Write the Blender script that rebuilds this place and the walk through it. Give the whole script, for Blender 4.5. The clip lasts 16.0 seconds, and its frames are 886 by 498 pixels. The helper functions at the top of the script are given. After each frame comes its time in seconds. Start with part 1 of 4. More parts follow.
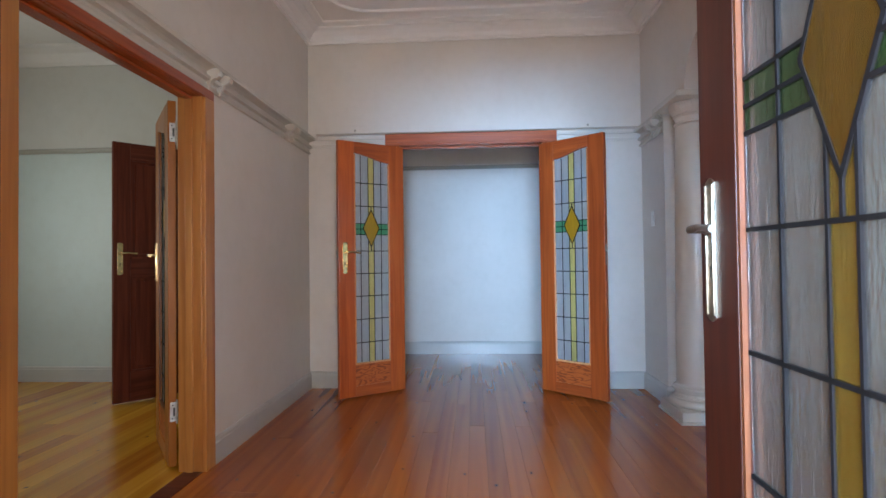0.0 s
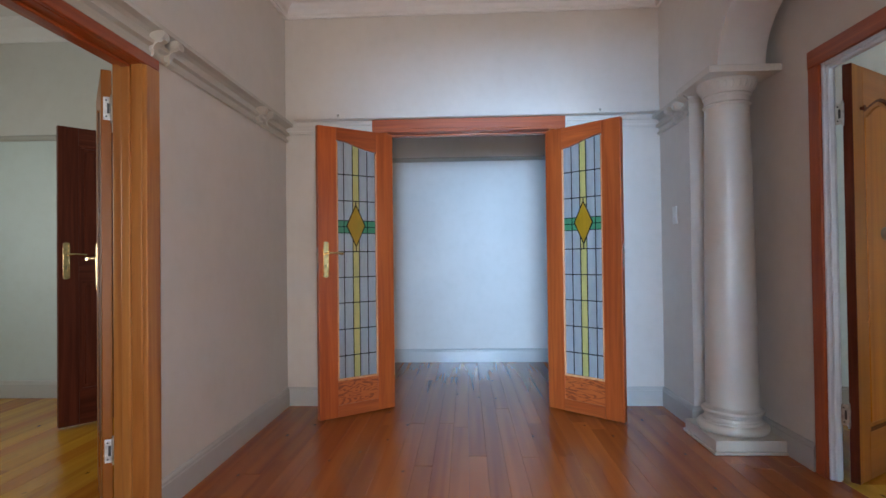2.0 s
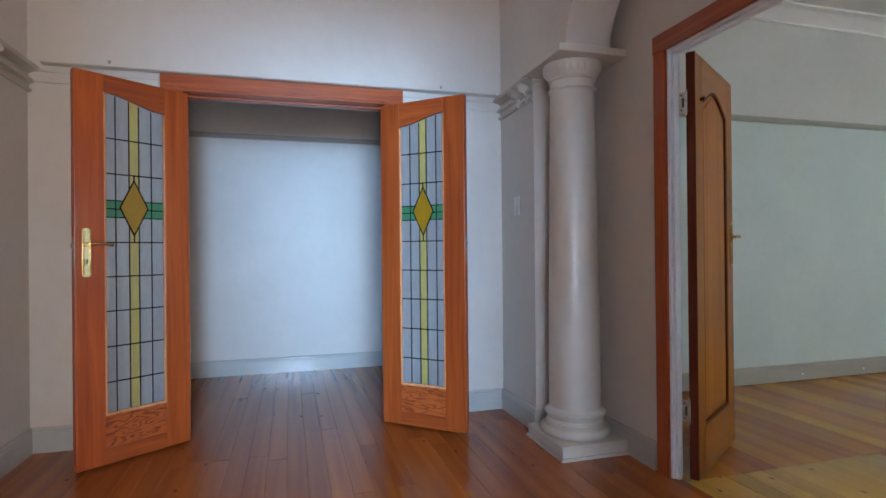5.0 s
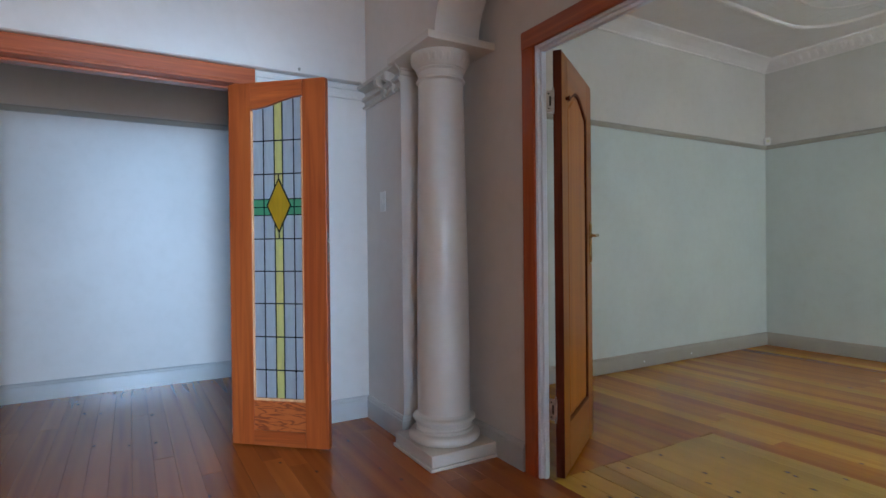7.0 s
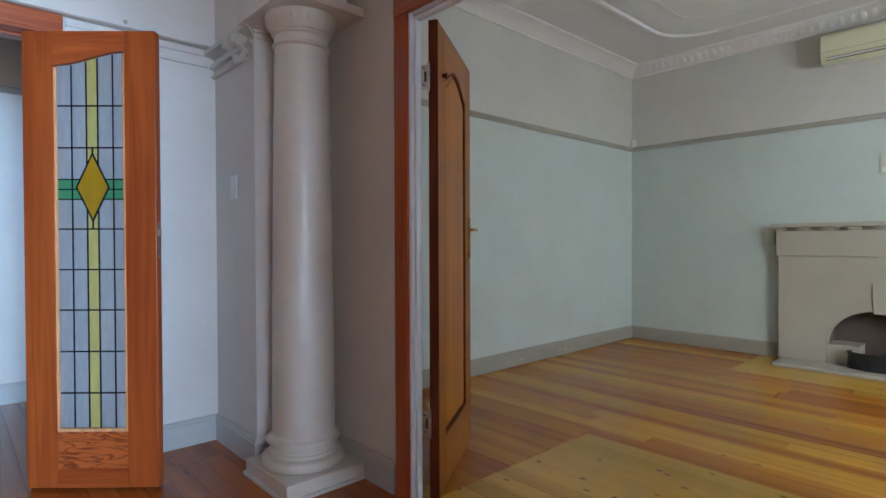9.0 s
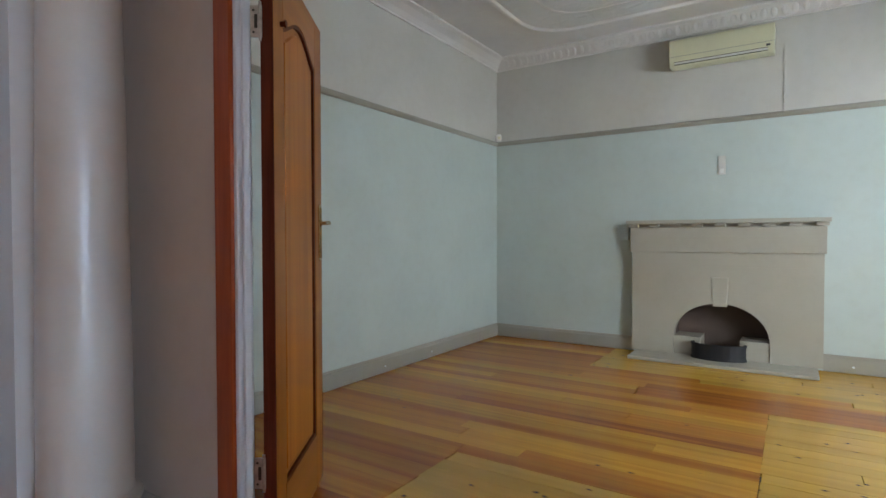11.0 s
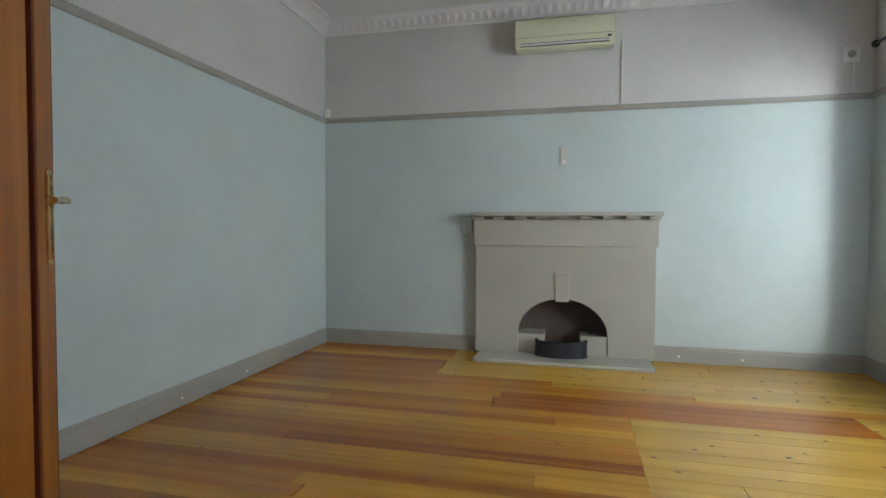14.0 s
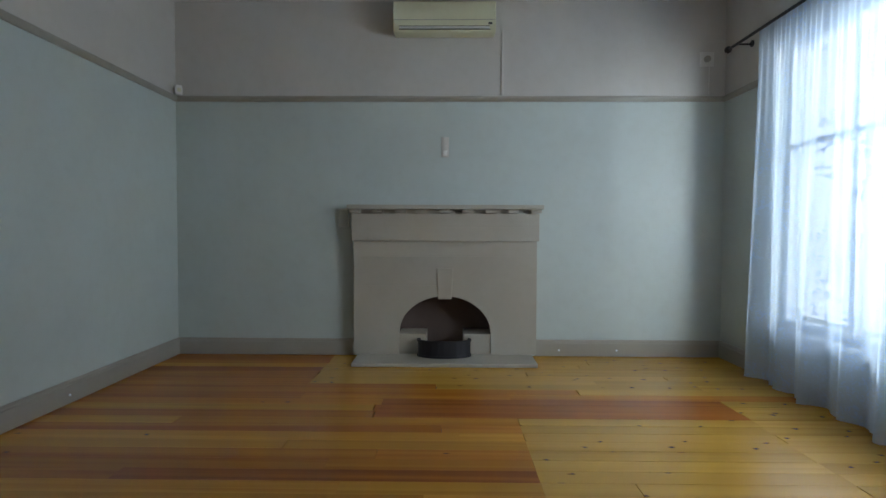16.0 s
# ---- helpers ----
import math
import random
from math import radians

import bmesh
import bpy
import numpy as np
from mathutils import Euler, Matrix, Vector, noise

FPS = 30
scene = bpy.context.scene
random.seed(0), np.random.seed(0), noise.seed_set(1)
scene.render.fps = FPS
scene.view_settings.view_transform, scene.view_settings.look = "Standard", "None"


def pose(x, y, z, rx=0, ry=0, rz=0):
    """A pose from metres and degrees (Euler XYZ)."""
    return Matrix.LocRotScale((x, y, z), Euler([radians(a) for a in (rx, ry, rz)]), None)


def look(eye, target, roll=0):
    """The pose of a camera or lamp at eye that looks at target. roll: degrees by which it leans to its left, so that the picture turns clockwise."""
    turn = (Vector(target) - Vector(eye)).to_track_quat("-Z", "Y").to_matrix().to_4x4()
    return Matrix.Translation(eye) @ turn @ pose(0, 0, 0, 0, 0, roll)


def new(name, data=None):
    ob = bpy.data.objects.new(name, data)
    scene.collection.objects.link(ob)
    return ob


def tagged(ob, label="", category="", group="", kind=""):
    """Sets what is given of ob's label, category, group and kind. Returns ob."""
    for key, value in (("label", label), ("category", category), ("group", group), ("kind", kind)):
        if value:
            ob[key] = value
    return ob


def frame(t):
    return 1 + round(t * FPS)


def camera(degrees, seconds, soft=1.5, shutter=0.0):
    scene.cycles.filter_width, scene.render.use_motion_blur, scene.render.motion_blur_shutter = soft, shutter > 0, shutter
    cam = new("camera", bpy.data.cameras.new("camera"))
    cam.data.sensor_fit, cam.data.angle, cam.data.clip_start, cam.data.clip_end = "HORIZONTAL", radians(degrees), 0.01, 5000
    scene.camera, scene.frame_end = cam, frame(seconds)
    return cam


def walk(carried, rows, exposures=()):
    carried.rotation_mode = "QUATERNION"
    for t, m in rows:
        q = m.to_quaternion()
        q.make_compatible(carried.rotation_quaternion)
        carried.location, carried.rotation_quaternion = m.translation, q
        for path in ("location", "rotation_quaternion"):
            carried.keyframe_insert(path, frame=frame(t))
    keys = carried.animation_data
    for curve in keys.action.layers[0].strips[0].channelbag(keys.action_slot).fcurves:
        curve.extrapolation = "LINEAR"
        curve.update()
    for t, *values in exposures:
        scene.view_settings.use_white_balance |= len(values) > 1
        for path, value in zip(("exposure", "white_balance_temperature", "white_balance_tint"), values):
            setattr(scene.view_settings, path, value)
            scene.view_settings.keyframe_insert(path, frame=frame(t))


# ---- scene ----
cam = camera(79.0, 16.0)
PATH = [
    (0, (0.015, 0.249, 1.087), (-0.100, 2.245, 1.125), -0.7),
    (0.5, (0.008, 0.375, 1.088), (-0.109, 2.373, 1.123), -0.9),
    (1, (-0.032, 0.517, 1.11), (-0.128, 2.514, 1.138), -0.8),
    (1.5, (-0.045, 0.639, 1.125), (-0.133, 2.636, 1.152), -0.8),
    (2, (-0.028, 0.75, 1.122), (-0.115, 2.748, 1.148), -0.7),
    (2.5, (-0.009, 0.87, 1.111), (-0.08, 2.869, 1.14), -0.7),
    (3, (-0.009, 0.985, 1.106), (-0.005, 2.984, 1.129), -0.6),
    (3.5, (-0.014, 1.089, 1.106), (0.094, 3.086, 1.125), -0.5),
    (4, (-0.032, 1.181, 1.096), (0.219, 3.165, 1.117), -0.5),
    (4.5, (-0.016, 1.248, 1.098), (0.387, 3.207, 1.111), -0.5),
    (7, (0.071, 1.505, 1.112), (1.079, 3.232, 1.1), -0.6),
    (7.5, (0.137, 1.567, 1.113), (1.231, 3.241, 1.095), -0.4),
    (8, (0.204, 1.622, 1.104), (1.373, 3.245, 1.084), -0.5),
    (8.5, (0.257, 1.665, 1.105), (1.514, 3.221, 1.08), -0.3),
    (9, (0.316, 1.727, 1.097), (1.67, 3.199, 1.071), -0.2),
    (9.5, (0.393, 1.799, 1.102), (1.838, 3.181, 1.074), -0.3),
    (10, (0.472, 1.85, 1.091), (2.007, 3.132, 1.062), -0.2),
    (12.5, (0.99, 2.273, 1.104), (2.821, 3.077, 1.044), -0.0),
    (13, (1.079, 2.352, 1.098), (2.954, 3.044, 1.039), 0.1),
    (13.5, (1.16, 2.393, 1.09), (3.072, 2.978, 1.027), 0.1),
    (14, (1.259, 2.433, 1.09), (3.2, 2.908, 1.022), 0.3),
    (14.5, (1.36, 2.462, 1.094), (3.322, 2.841, 1.012), 0.1),
    (15, (1.438, 2.488, 1.094), (3.419, 2.747, 1.005), 0.2),
    (15.5, (1.518, 2.484, 1.065), (3.511, 2.63, 0.987), 0.2),
    (16, (1.566, 2.488, 1.04), (3.565, 2.515, 0.975), 0.2),
]
EXPOSURES = [(0, 0.25, 6500, 10), (4.5, 0.20, 6480, 10), (7.0, 0.06, 6500, 11), (10.0, 0.20, 6500, 10), (12.5, 0.11, 6350, 9),
             (14.2, 0.0, 6300, 9), (15.0, -0.18, 6250, 9), (15.5, -0.46, 6180, 10), (16, -0.72, 6120, 11)]
walk(cam, [(t, look(eye, target, roll)) for t, eye, target, roll in PATH], EXPOSURES)

# ---- light: sky, weak sun, daylight at porch and lounge window, two added fills ----
world = bpy.data.worlds.new("sky")
scene.world = world
world.use_nodes = True
wn = world.node_tree.nodes
sky = wn.new("ShaderNodeTexSky")
sky.sky_type, sky.sun_disc = "NISHITA", False
sky.sun_elevation, sky.sun_rotation = radians(50), radians(20)
wn["Background"].inputs[1].default_value = 0.10
world.node_tree.links.new(sky.outputs[0], wn["Background"].inputs[0])
sun = new("sun", bpy.data.lights.new("sun", "SUN"))
sun.data.energy, sun.data.angle, sun.data.color = 2.5, radians(0.6), (1.0, 0.95, 0.88)
sun.matrix_world = look((0, 0, 0), (-0.22, -0.60, -0.77))


def daylight(name, eye, target, width, height, watts, colour):
    lamp = new(name, bpy.data.lights.new(name, "AREA"))
    lamp.data.shape, lamp.data.size, lamp.data.size_y = "RECTANGLE", width, height
    lamp.data.energy, lamp.data.color = watts, colour
    lamp.matrix_world = look(eye, target)
    return lamp


daylight("porch_daylight", (-0.40, -4.45, 1.68), (0.35, 6.0, 1.25), 2.2, 1.2, 1380, (0.30, 0.60, 1.0))
# added warm fill at the entrance, imitates bounce on the hall walls
daylight("front_door_daylight", (0.08, 0.06, 1.25), (-0.25, 4.0, 1.65), 0.68, 1.60, 58, (1.0, 0.86, 0.72))
daylight("lounge_window_daylight", (2.90, -1.25, 1.75), (5.5, 3.0, 1.55), 1.9, 1.6, 340, (0.90, 0.97, 0.96))
# added fill for the side room, set in an unseen opening
daylight("side_window_daylight", (-4.86, 3.0, 1.55), (-2.0, 2.8, 1.2), 1.6, 1.4, 28, (0.90, 1.0, 0.95))

# ---- materials ----


def shader(name):
    m = bpy.data.materials.new(name)
    m.use_nodes = True
    return m, m.node_tree.nodes, m.node_tree.links, m.node_tree.nodes["Principled BSDF"]


def ramp(nodes, links, source, c0, c1, p0=0.3, p1=0.7):
    r = nodes.new("ShaderNodeValToRGB")
    r.color_ramp.elements[0].position, r.color_ramp.elements[1].position = p0, p1
    r.color_ramp.elements[0].color, r.color_ramp.elements[1].color = (*c0, 1), (*c1, 1)
    links.new(source, r.inputs[0])
    return r.outputs[0]


def coords(nodes, links, scale, random_shift=False, kind="Object"):
    tc, mp = nodes.new("ShaderNodeTexCoord"), nodes.new("ShaderNodeMapping")
    mp.inputs["Scale"].default_value = scale
    links.new(tc.outputs[kind], mp.inputs[0])
    if random_shift:
        oi, mul = nodes.new("ShaderNodeObjectInfo"), nodes.new("ShaderNodeVectorMath")
        mul.operation = "MULTIPLY"
        mul.inputs[1].default_value = (37.0, 53.0, 71.0)
        links.new(oi.outputs["Random"], mul.inputs[0])
        links.new(mul.outputs[0], mp.inputs["Location"])
    return mp.outputs[0]


def noise_tex(nodes, links, vec, scale, detail=4, rough=0.55, distort=0.0):
    n = nodes.new("ShaderNodeTexNoise")
    n.inputs["Scale"].default_value, n.inputs["Detail"].default_value = scale, detail
    n.inputs["Roughness"].default_value, n.inputs["Distortion"].default_value = rough, distort
    links.new(vec, n.inputs["Vector"])
    return n.outputs["Fac"]


def mix(nodes, links, fac, a, b, mode="MIX"):
    m = nodes.new("ShaderNodeMix")
    m.data_type, m.blend_type = "RGBA", mode
    for sock, v in ((m.inputs[0], fac), (m.inputs[6], a), (m.inputs[7], b)):
        if isinstance(v, (int, float)):
            sock.default_value = v
        elif isinstance(v, tuple):
            sock.default_value = (*v, 1)
        else:
            links.new(v, sock)
    return m.outputs[2]


def relief(nodes, links, height, strength, distance, target):
    b = nodes.new("ShaderNodeBump")
    b.inputs["Strength"].default_value, b.inputs["Distance"].default_value = strength, distance
    links.new(height, b.inputs["Height"])
    links.new(b.outputs[0], target.inputs["Normal"])


def paint(name, colour, rough=0.5, vary=0.06, bump=0.15, coat=0.0):
    """Rolled or brushed wall paint: large soft blotches, fine roller stipple."""
    m, n, l, p = shader(name)
    v = coords(n, l, (1, 1, 1), kind="Object")
    big = noise_tex(n, l, v, 1.7, 3)
    fine = noise_tex(n, l, v, 14, 5)
    lo = tuple(c * (1 - vary) for c in colour)
    hi = tuple(min(1, c * (1 + vary * 0.6)) for c in colour)
    base = ramp(n, l, big, lo, hi, 0.3, 0.7)
    scuff = ramp(n, l, fine, (1, 1, 1), (0.965, 0.96, 0.95), 0.45, 0.75)
    l.new(mix(n, l, 1.0, base, scuff, "MULTIPLY"), p.inputs["Base Color"])
    p.inputs["Roughness"].default_value = rough
    p.inputs["Coat Weight"].default_value = coat
    p.inputs["Coat Roughness"].default_value = 0.25
    relief(n, l, noise_tex(n, l, v, 260, 3), bump, 0.002, p)
    return m


def timber(name, dark, light, axis="z", rough=0.35, coat=0.3, knots=0.0, random_shift=True, grain=1.0, wide=26.0, lo=0.33, hi=0.66, detail=3, stretch=20.0):
    """Varnished softwood: long rings and fine streaks along one axis."""
    m, n, l, p = shader(name)
    long = wide / stretch
    sc = {"x": (long, wide, wide), "y": (wide, long, wide), "z": (wide, wide, long)}[axis]
    v = coords(n, l, sc, random_shift)
    ring = noise_tex(n, l, v, 1.0, detail, 0.5, 0.9)
    v2 = coords(n, l, tuple(s * 5 for s in sc), random_shift)
    streak = noise_tex(n, l, v2, 1.0, 4, 0.6)
    col = ramp(n, l, ring, dark, light, lo, hi)
    col = mix(n, l, 0.55 * grain, col, ramp(n, l, streak, (0.55, 0.5, 0.45), (1.12, 1.1, 1.08), 0.3, 0.62), "MULTIPLY")
    oi = n.new("ShaderNodeObjectInfo")
    col = mix(n, l, 0.8, col, ramp(n, l, oi.outputs["Random"], (0.80, 0.76, 0.72), (1.14, 1.12, 1.08), 0.0, 1.0), "MULTIPLY")
    if knots:
        vk = coords(n, l, {"x": (5.5, 9, 9), "y": (9, 5.5, 9), "z": (9, 9, 5.5)}[axis], random_shift)
        vo = n.new("ShaderNodeTexVoronoi")
        vo.voronoi_dimensions = "2D"
        vo.inputs["Scale"].default_value = 1.0
        wob, add = n.new("ShaderNodeTexNoise"), n.new("ShaderNodeVectorMath")
        wob.inputs["Scale"].default_value = 3.5
        add.operation = "MULTIPLY_ADD"
        add.inputs[1].default_value = (0.22, 0.22, 0.22)
        l.new(vk, wob.inputs["Vector"])
        l.new(wob.outputs["Color"], add.inputs[0])
        l.new(vk, add.inputs[2])
        l.new(add.outputs[0], vo.inputs["Vector"])
        spot = ramp(n, l, vo.outputs["Distance"], (1, 1, 1), (0, 0, 0), 0.03, 0.11)
        pick = n.new("ShaderNodeSeparateColor")
        l.new(vo.outputs["Color"], pick.inputs[0])
        some = ramp(n, l, pick.outputs[0], (0, 0, 0), (1, 1, 1), 1 - knots, 1 - knots + 0.02)
        both = mix(n, l, 1.0, spot, some, "MULTIPLY")
        col = mix(n, l, both, col, (0.085, 0.028, 0.007))
    l.new(col, p.inputs["Base Color"])
    r = n.new("ShaderNodeMapRange")
    r.inputs["To Min"].default_value, r.inputs["To Max"].default_value = rough * (1 - 0.28 * grain), rough * (1 + 0.38 * grain)
    l.new(streak, r.inputs[0])
    l.new(r.outputs[0], p.inputs["Roughness"])
    p.inputs["Coat Weight"].default_value, p.inputs["Coat Roughness"].default_value = coat, 0.16
    relief(n, l, streak, 0.05 * grain, 0.002, p)
    return m


def flame_timber(name, dark, light):
    """Flat-sawn pine: long pointed growth rings lying crosswise."""
    m, n, l, p = shader(name)
    v = coords(n, l, (5.0, 5.0, 22.0), True)
    field = noise_tex(n, l, v, 1.0, 2, 0.45, 0.5)
    k, w = n.new("ShaderNodeMath"), n.new("ShaderNodeMath")
    k.operation, w.operation = "MULTIPLY", "SINE"
    k.inputs[1].default_value = 48.0
    l.new(field, k.inputs[0])
    l.new(k.outputs[0], w.inputs[0])
    col = ramp(n, l, w.outputs[0], light, dark, 0.05, 0.95)
    fine = noise_tex(n, l, coords(n, l, (12, 12, 260), True), 1.0, 3)
    l.new(mix(n, l, 0.4, col, ramp(n, l, fine, (0.6, 0.55, 0.5), (1.1, 1.1, 1.1)), "MULTIPLY"), p.inputs["Base Color"])
    p.inputs["Roughness"].default_value = 0.34
    p.inputs["Coat Weight"].default_value, p.inputs["Coat Roughness"].default_value = 0.2, 0.18
    relief(n, l, fine, 0.04, 0.002, p)
    return m


def metal(name, colour, rough):
    m, n, l, p = shader(name)
    v = coords(n, l, (1, 1, 1))
    worn = noise_tex(n, l, v, 45, 4)
    l.new(ramp(n, l, worn, tuple(c * 0.65 for c in colour), colour, 0.35, 0.6), p.inputs["Base Color"])
    p.inputs["Metallic"].default_value, p.inputs["Roughness"].default_value = 1.0, rough
    relief(n, l, noise_tex(n, l, v, 120, 3), 0.08, 0.001, p)
    return m


def leaded_glass(name, colour, rough, transmit, bump=0.35):
    """Rippled cathedral glass, slightly milky."""
    m, n, l, p = shader(name)
    v = coords(n, l, (60, 60, 9), True)
    rip = noise_tex(n, l, v, 1.0, 3, 0.5, 0.6)
    l.new(ramp(n, l, rip, tuple(c * 0.82 for c in colour), colour, 0.3, 0.7), p.inputs["Base Color"])
    p.inputs["Roughness"].default_value, p.inputs["Transmission Weight"].default_value = rough, transmit
    p.inputs["IOR"].default_value = 1.45
    relief(n, l, rip, bump, 0.004, p)
    return m


M_HALL = paint("hall_wall_paint", (0.625, 0.57, 0.52), 0.42, 0.05)
M_RAIL = paint("hall_rail_gloss_paint", (0.50, 0.455, 0.395), 0.30, 0.05, 0.05, 0.3)
M_TRIM = paint("taupe_gloss_paint", (0.35, 0.325, 0.28), 0.30, 0.05, 0.05, 0.3)
M_SKIRT = paint("skirting_gloss_paint", (0.45, 0.435, 0.41), 0.28, 0.06, 0.05, 0.3)
M_COLUMN = paint("column_gloss_paint", (0.60, 0.545, 0.475), 0.40, 0.03, 0.02, 0.55)
M_CEIL = paint("ceiling_paint", (0.74, 0.70, 0.68), 0.6, 0.04)
M_UPPER = paint("upper_wall_paint", (0.58, 0.555, 0.52), 0.5, 0.05)
M_LOWER = paint("lower_wall_paint", (0.515, 0.57, 0.55), 0.42, 0.05)
M_WHITE = paint("white_gloss_paint", (0.72, 0.77, 0.85), 0.4, 0.03, 0.0, 0.05)
M_STONE = paint("painted_brick_surround", (0.42, 0.385, 0.325), 0.4, 0.06, 0.3, 0.1)
n_, l_, p_ = M_STONE.node_tree.nodes, M_STONE.node_tree.links, M_STONE.node_tree.nodes["Principled BSDF"]
swap, bricks = n_.new("ShaderNodeMapping"), n_.new("ShaderNodeTexBrick")
swap.inputs["Rotation"].default_value = (radians(90), 0, radians(90))
l_.new(n_.new("ShaderNodeTexCoord").outputs["Object"], swap.inputs[0])
l_.new(swap.outputs[0], bricks.inputs["Vector"])
bricks.inputs["Scale"].default_value, bricks.inputs["Mortar Size"].default_value, bricks.inputs["Mortar Smooth"].default_value = 1.0, 0.004, 0.6
bricks.inputs["Brick Width"].default_value, bricks.inputs["Row Height"].default_value = 0.24, 0.086
course = n_.new("ShaderNodeBump")
course.invert = True
course.inputs["Strength"].default_value, course.inputs["Distance"].default_value = 0.22, 0.004
l_.new(bricks.outputs["Fac"], course.inputs["Height"])
l_.new(n_["Bump"].outputs[0], course.inputs["Normal"])
l_.new(course.outputs[0], p_.inputs["Normal"])
M_PLASTIC = paint("cream_plastic", (0.68, 0.66, 0.47), 0.35, 0.03, 0.02)
M_WPLAST = paint("white_plastic", (0.74, 0.73, 0.70), 0.35, 0.02, 0.02)
M_DARKPL = paint("dark_slot", (0.03, 0.03, 0.03), 0.5, 0.1, 0.02)
M_SOOT = paint("sooty_brick", (0.12, 0.082, 0.070), 0.8, 0.3, 0.5)
M_IRON = paint("black_iron", (0.014, 0.014, 0.020), 0.45, 0.2, 0.1)
M_SUB = paint("dark_subfloor", (0.06, 0.028, 0.012), 0.8, 0.2)
M_PORCH = paint("porch_cement", (0.35, 0.33, 0.31), 0.7, 0.12)
M_GROUND = paint("garden_ground", (0.14, 0.15, 0.08), 0.9, 0.3)
ORANGE_D, ORANGE_L = (0.28, 0.048, 0.010), (0.40, 0.084, 0.017)
M_DOORZ = timber("varnished_pine_upright", ORANGE_D, ORANGE_L, "z", 0.34, 0.18, grain=0.25)
M_DOORX = timber("varnished_pine_crosswise", ORANGE_D, ORANGE_L, "x", 0.32, 0.25, grain=0.9)
M_PANEL = flame_timber("flame_grain_panel", (0.20, 0.032, 0.009), (0.43, 0.098, 0.022))
M_CASEY = timber("varnished_pine_along_y", ORANGE_D, ORANGE_L, "y", 0.32, 0.25, grain=0.6)
M_BEAD = timber("pale_pine_bead", (0.50, 0.22, 0.10), (0.66, 0.34, 0.17), "z", 0.35, 0.2)
M_MAHOG = timber("dark_mahogany_upright", (0.085, 0.018, 0.010), (0.15, 0.035, 0.018), "z", 0.46, 0.05, grain=0.5)
M_MAHOGX = timber("dark_mahogany_crosswise", (0.085, 0.018, 0.010), (0.15, 0.035, 0.018), "x", 0.35, 0.2, grain=0.5)
# front door shade put into the wood colour: darker copies of the mahogany
M_FRONTZ = timber("shaded_front_door_upright", (0.034, 0.008, 0.0045), (0.060, 0.014, 0.0075), "z", 0.40, 0.05, grain=0.5)
M_FRONTX = timber("shaded_front_door_crosswise", (0.034, 0.008, 0.0045), (0.060, 0.014, 0.0075), "x", 0.40, 0.05, grain=0.5)
M_FRONTB = timber("brown_front_door_bead", (0.10, 0.030, 0.011), (0.17, 0.056, 0.020), "z", 0.40, 0.05, grain=0.5)
M_OAK = timber("amber_stained_door", (0.29, 0.090, 0.012), (0.39, 0.138, 0.019), "z", 0.38, 0.06, grain=0.25, wide=10.0)
M_OAKX = timber("amber_stained_door_crosswise", (0.29, 0.090, 0.014), (0.39, 0.138, 0.023), "x", 0.32, 0.2, grain=0.25, wide=10.0)
M_HALLFL = timber("polished_hall_board", (0.25, 0.056, 0.010), (0.42, 0.118, 0.020), "y", 0.20, 0.08, 0.14, grain=0.12, wide=10.0, lo=0.25, hi=0.75, detail=2, stretch=35)
M_PALEFL = timber("knotty_yellow_board", (0.48, 0.250, 0.030), (0.62, 0.355, 0.048), "y", 0.27, 0.12, 0.45, grain=0.05, wide=9.0, lo=0.25, hi=0.75, detail=2, stretch=40)
M_STAINFL = timber("stained_brown_board", (0.35, 0.112, 0.010), (0.53, 0.222, 0.020), "y", 0.26, 0.12, 0.05, grain=0.10, wide=13.0, lo=0.30, hi=0.72, detail=3, stretch=45)
M_AMBERFL = timber("amber_board", (0.45, 0.182, 0.015), (0.62, 0.305, 0.030), "y", 0.26, 0.12, 0.06, grain=0.10, wide=12.0, lo=0.28, hi=0.70, detail=3, stretch=45)
M_REDFL = timber("red_brown_board", (0.27, 0.076, 0.009), (0.41, 0.138, 0.014), "y", 0.26, 0.12, 0.03, grain=0.10, wide=12.0, lo=0.28, hi=0.72, detail=3, stretch=45)
M_GOLDZ = timber("golden_pine_upright", (0.36, 0.125, 0.026), (0.52, 0.225, 0.055), "z", 0.34, 0.2, 0.04, grain=0.4, wide=12.0)
for dull, gloss in ((M_OAK, 0.22), (M_OAKX, 0.22), (M_DOORZ, 0.32), (M_MAHOG, 0.12), (M_MAHOGX, 0.12), (M_HALLFL, 0.34), (M_STAINFL, 0.26), (M_AMBERFL, 0.26), (M_REDFL, 0.26), (M_FRONTZ, 0.2), (M_FRONTX, 0.2)):
    dull.node_tree.nodes["Principled BSDF"].inputs["Specular IOR Level"].default_value = gloss
M_BRASS = metal("aged_brass", (0.72, 0.55, 0.28), 0.25)
M_NICKEL = metal("satin_nickel", (0.34, 0.30, 0.24), 0.34)
M_STEEL = metal("dull_steel_hinge", (0.55, 0.53, 0.50), 0.35)
M_LEAD = paint("lead_came", (0.010, 0.010, 0.012), 0.75, 0.2)
M_LEAD.node_tree.nodes["Principled BSDF"].inputs["Specular IOR Level"].default_value = 0.1
M_CLEAR = leaded_glass("pale_rippled_glass", (0.84, 0.88, 0.92), 0.32, 0.80)
# front door panes: dim hall behind put into darker copies of the glass colours
M_FRONTGL = leaded_glass("shaded_rippled_glass", (0.42, 0.44, 0.45), 0.14, 0.9, 0.5)
M_FRONTGR = leaded_glass("shaded_green_glass", (0.06, 0.12, 0.045), 0.2, 0.75, 0.5)
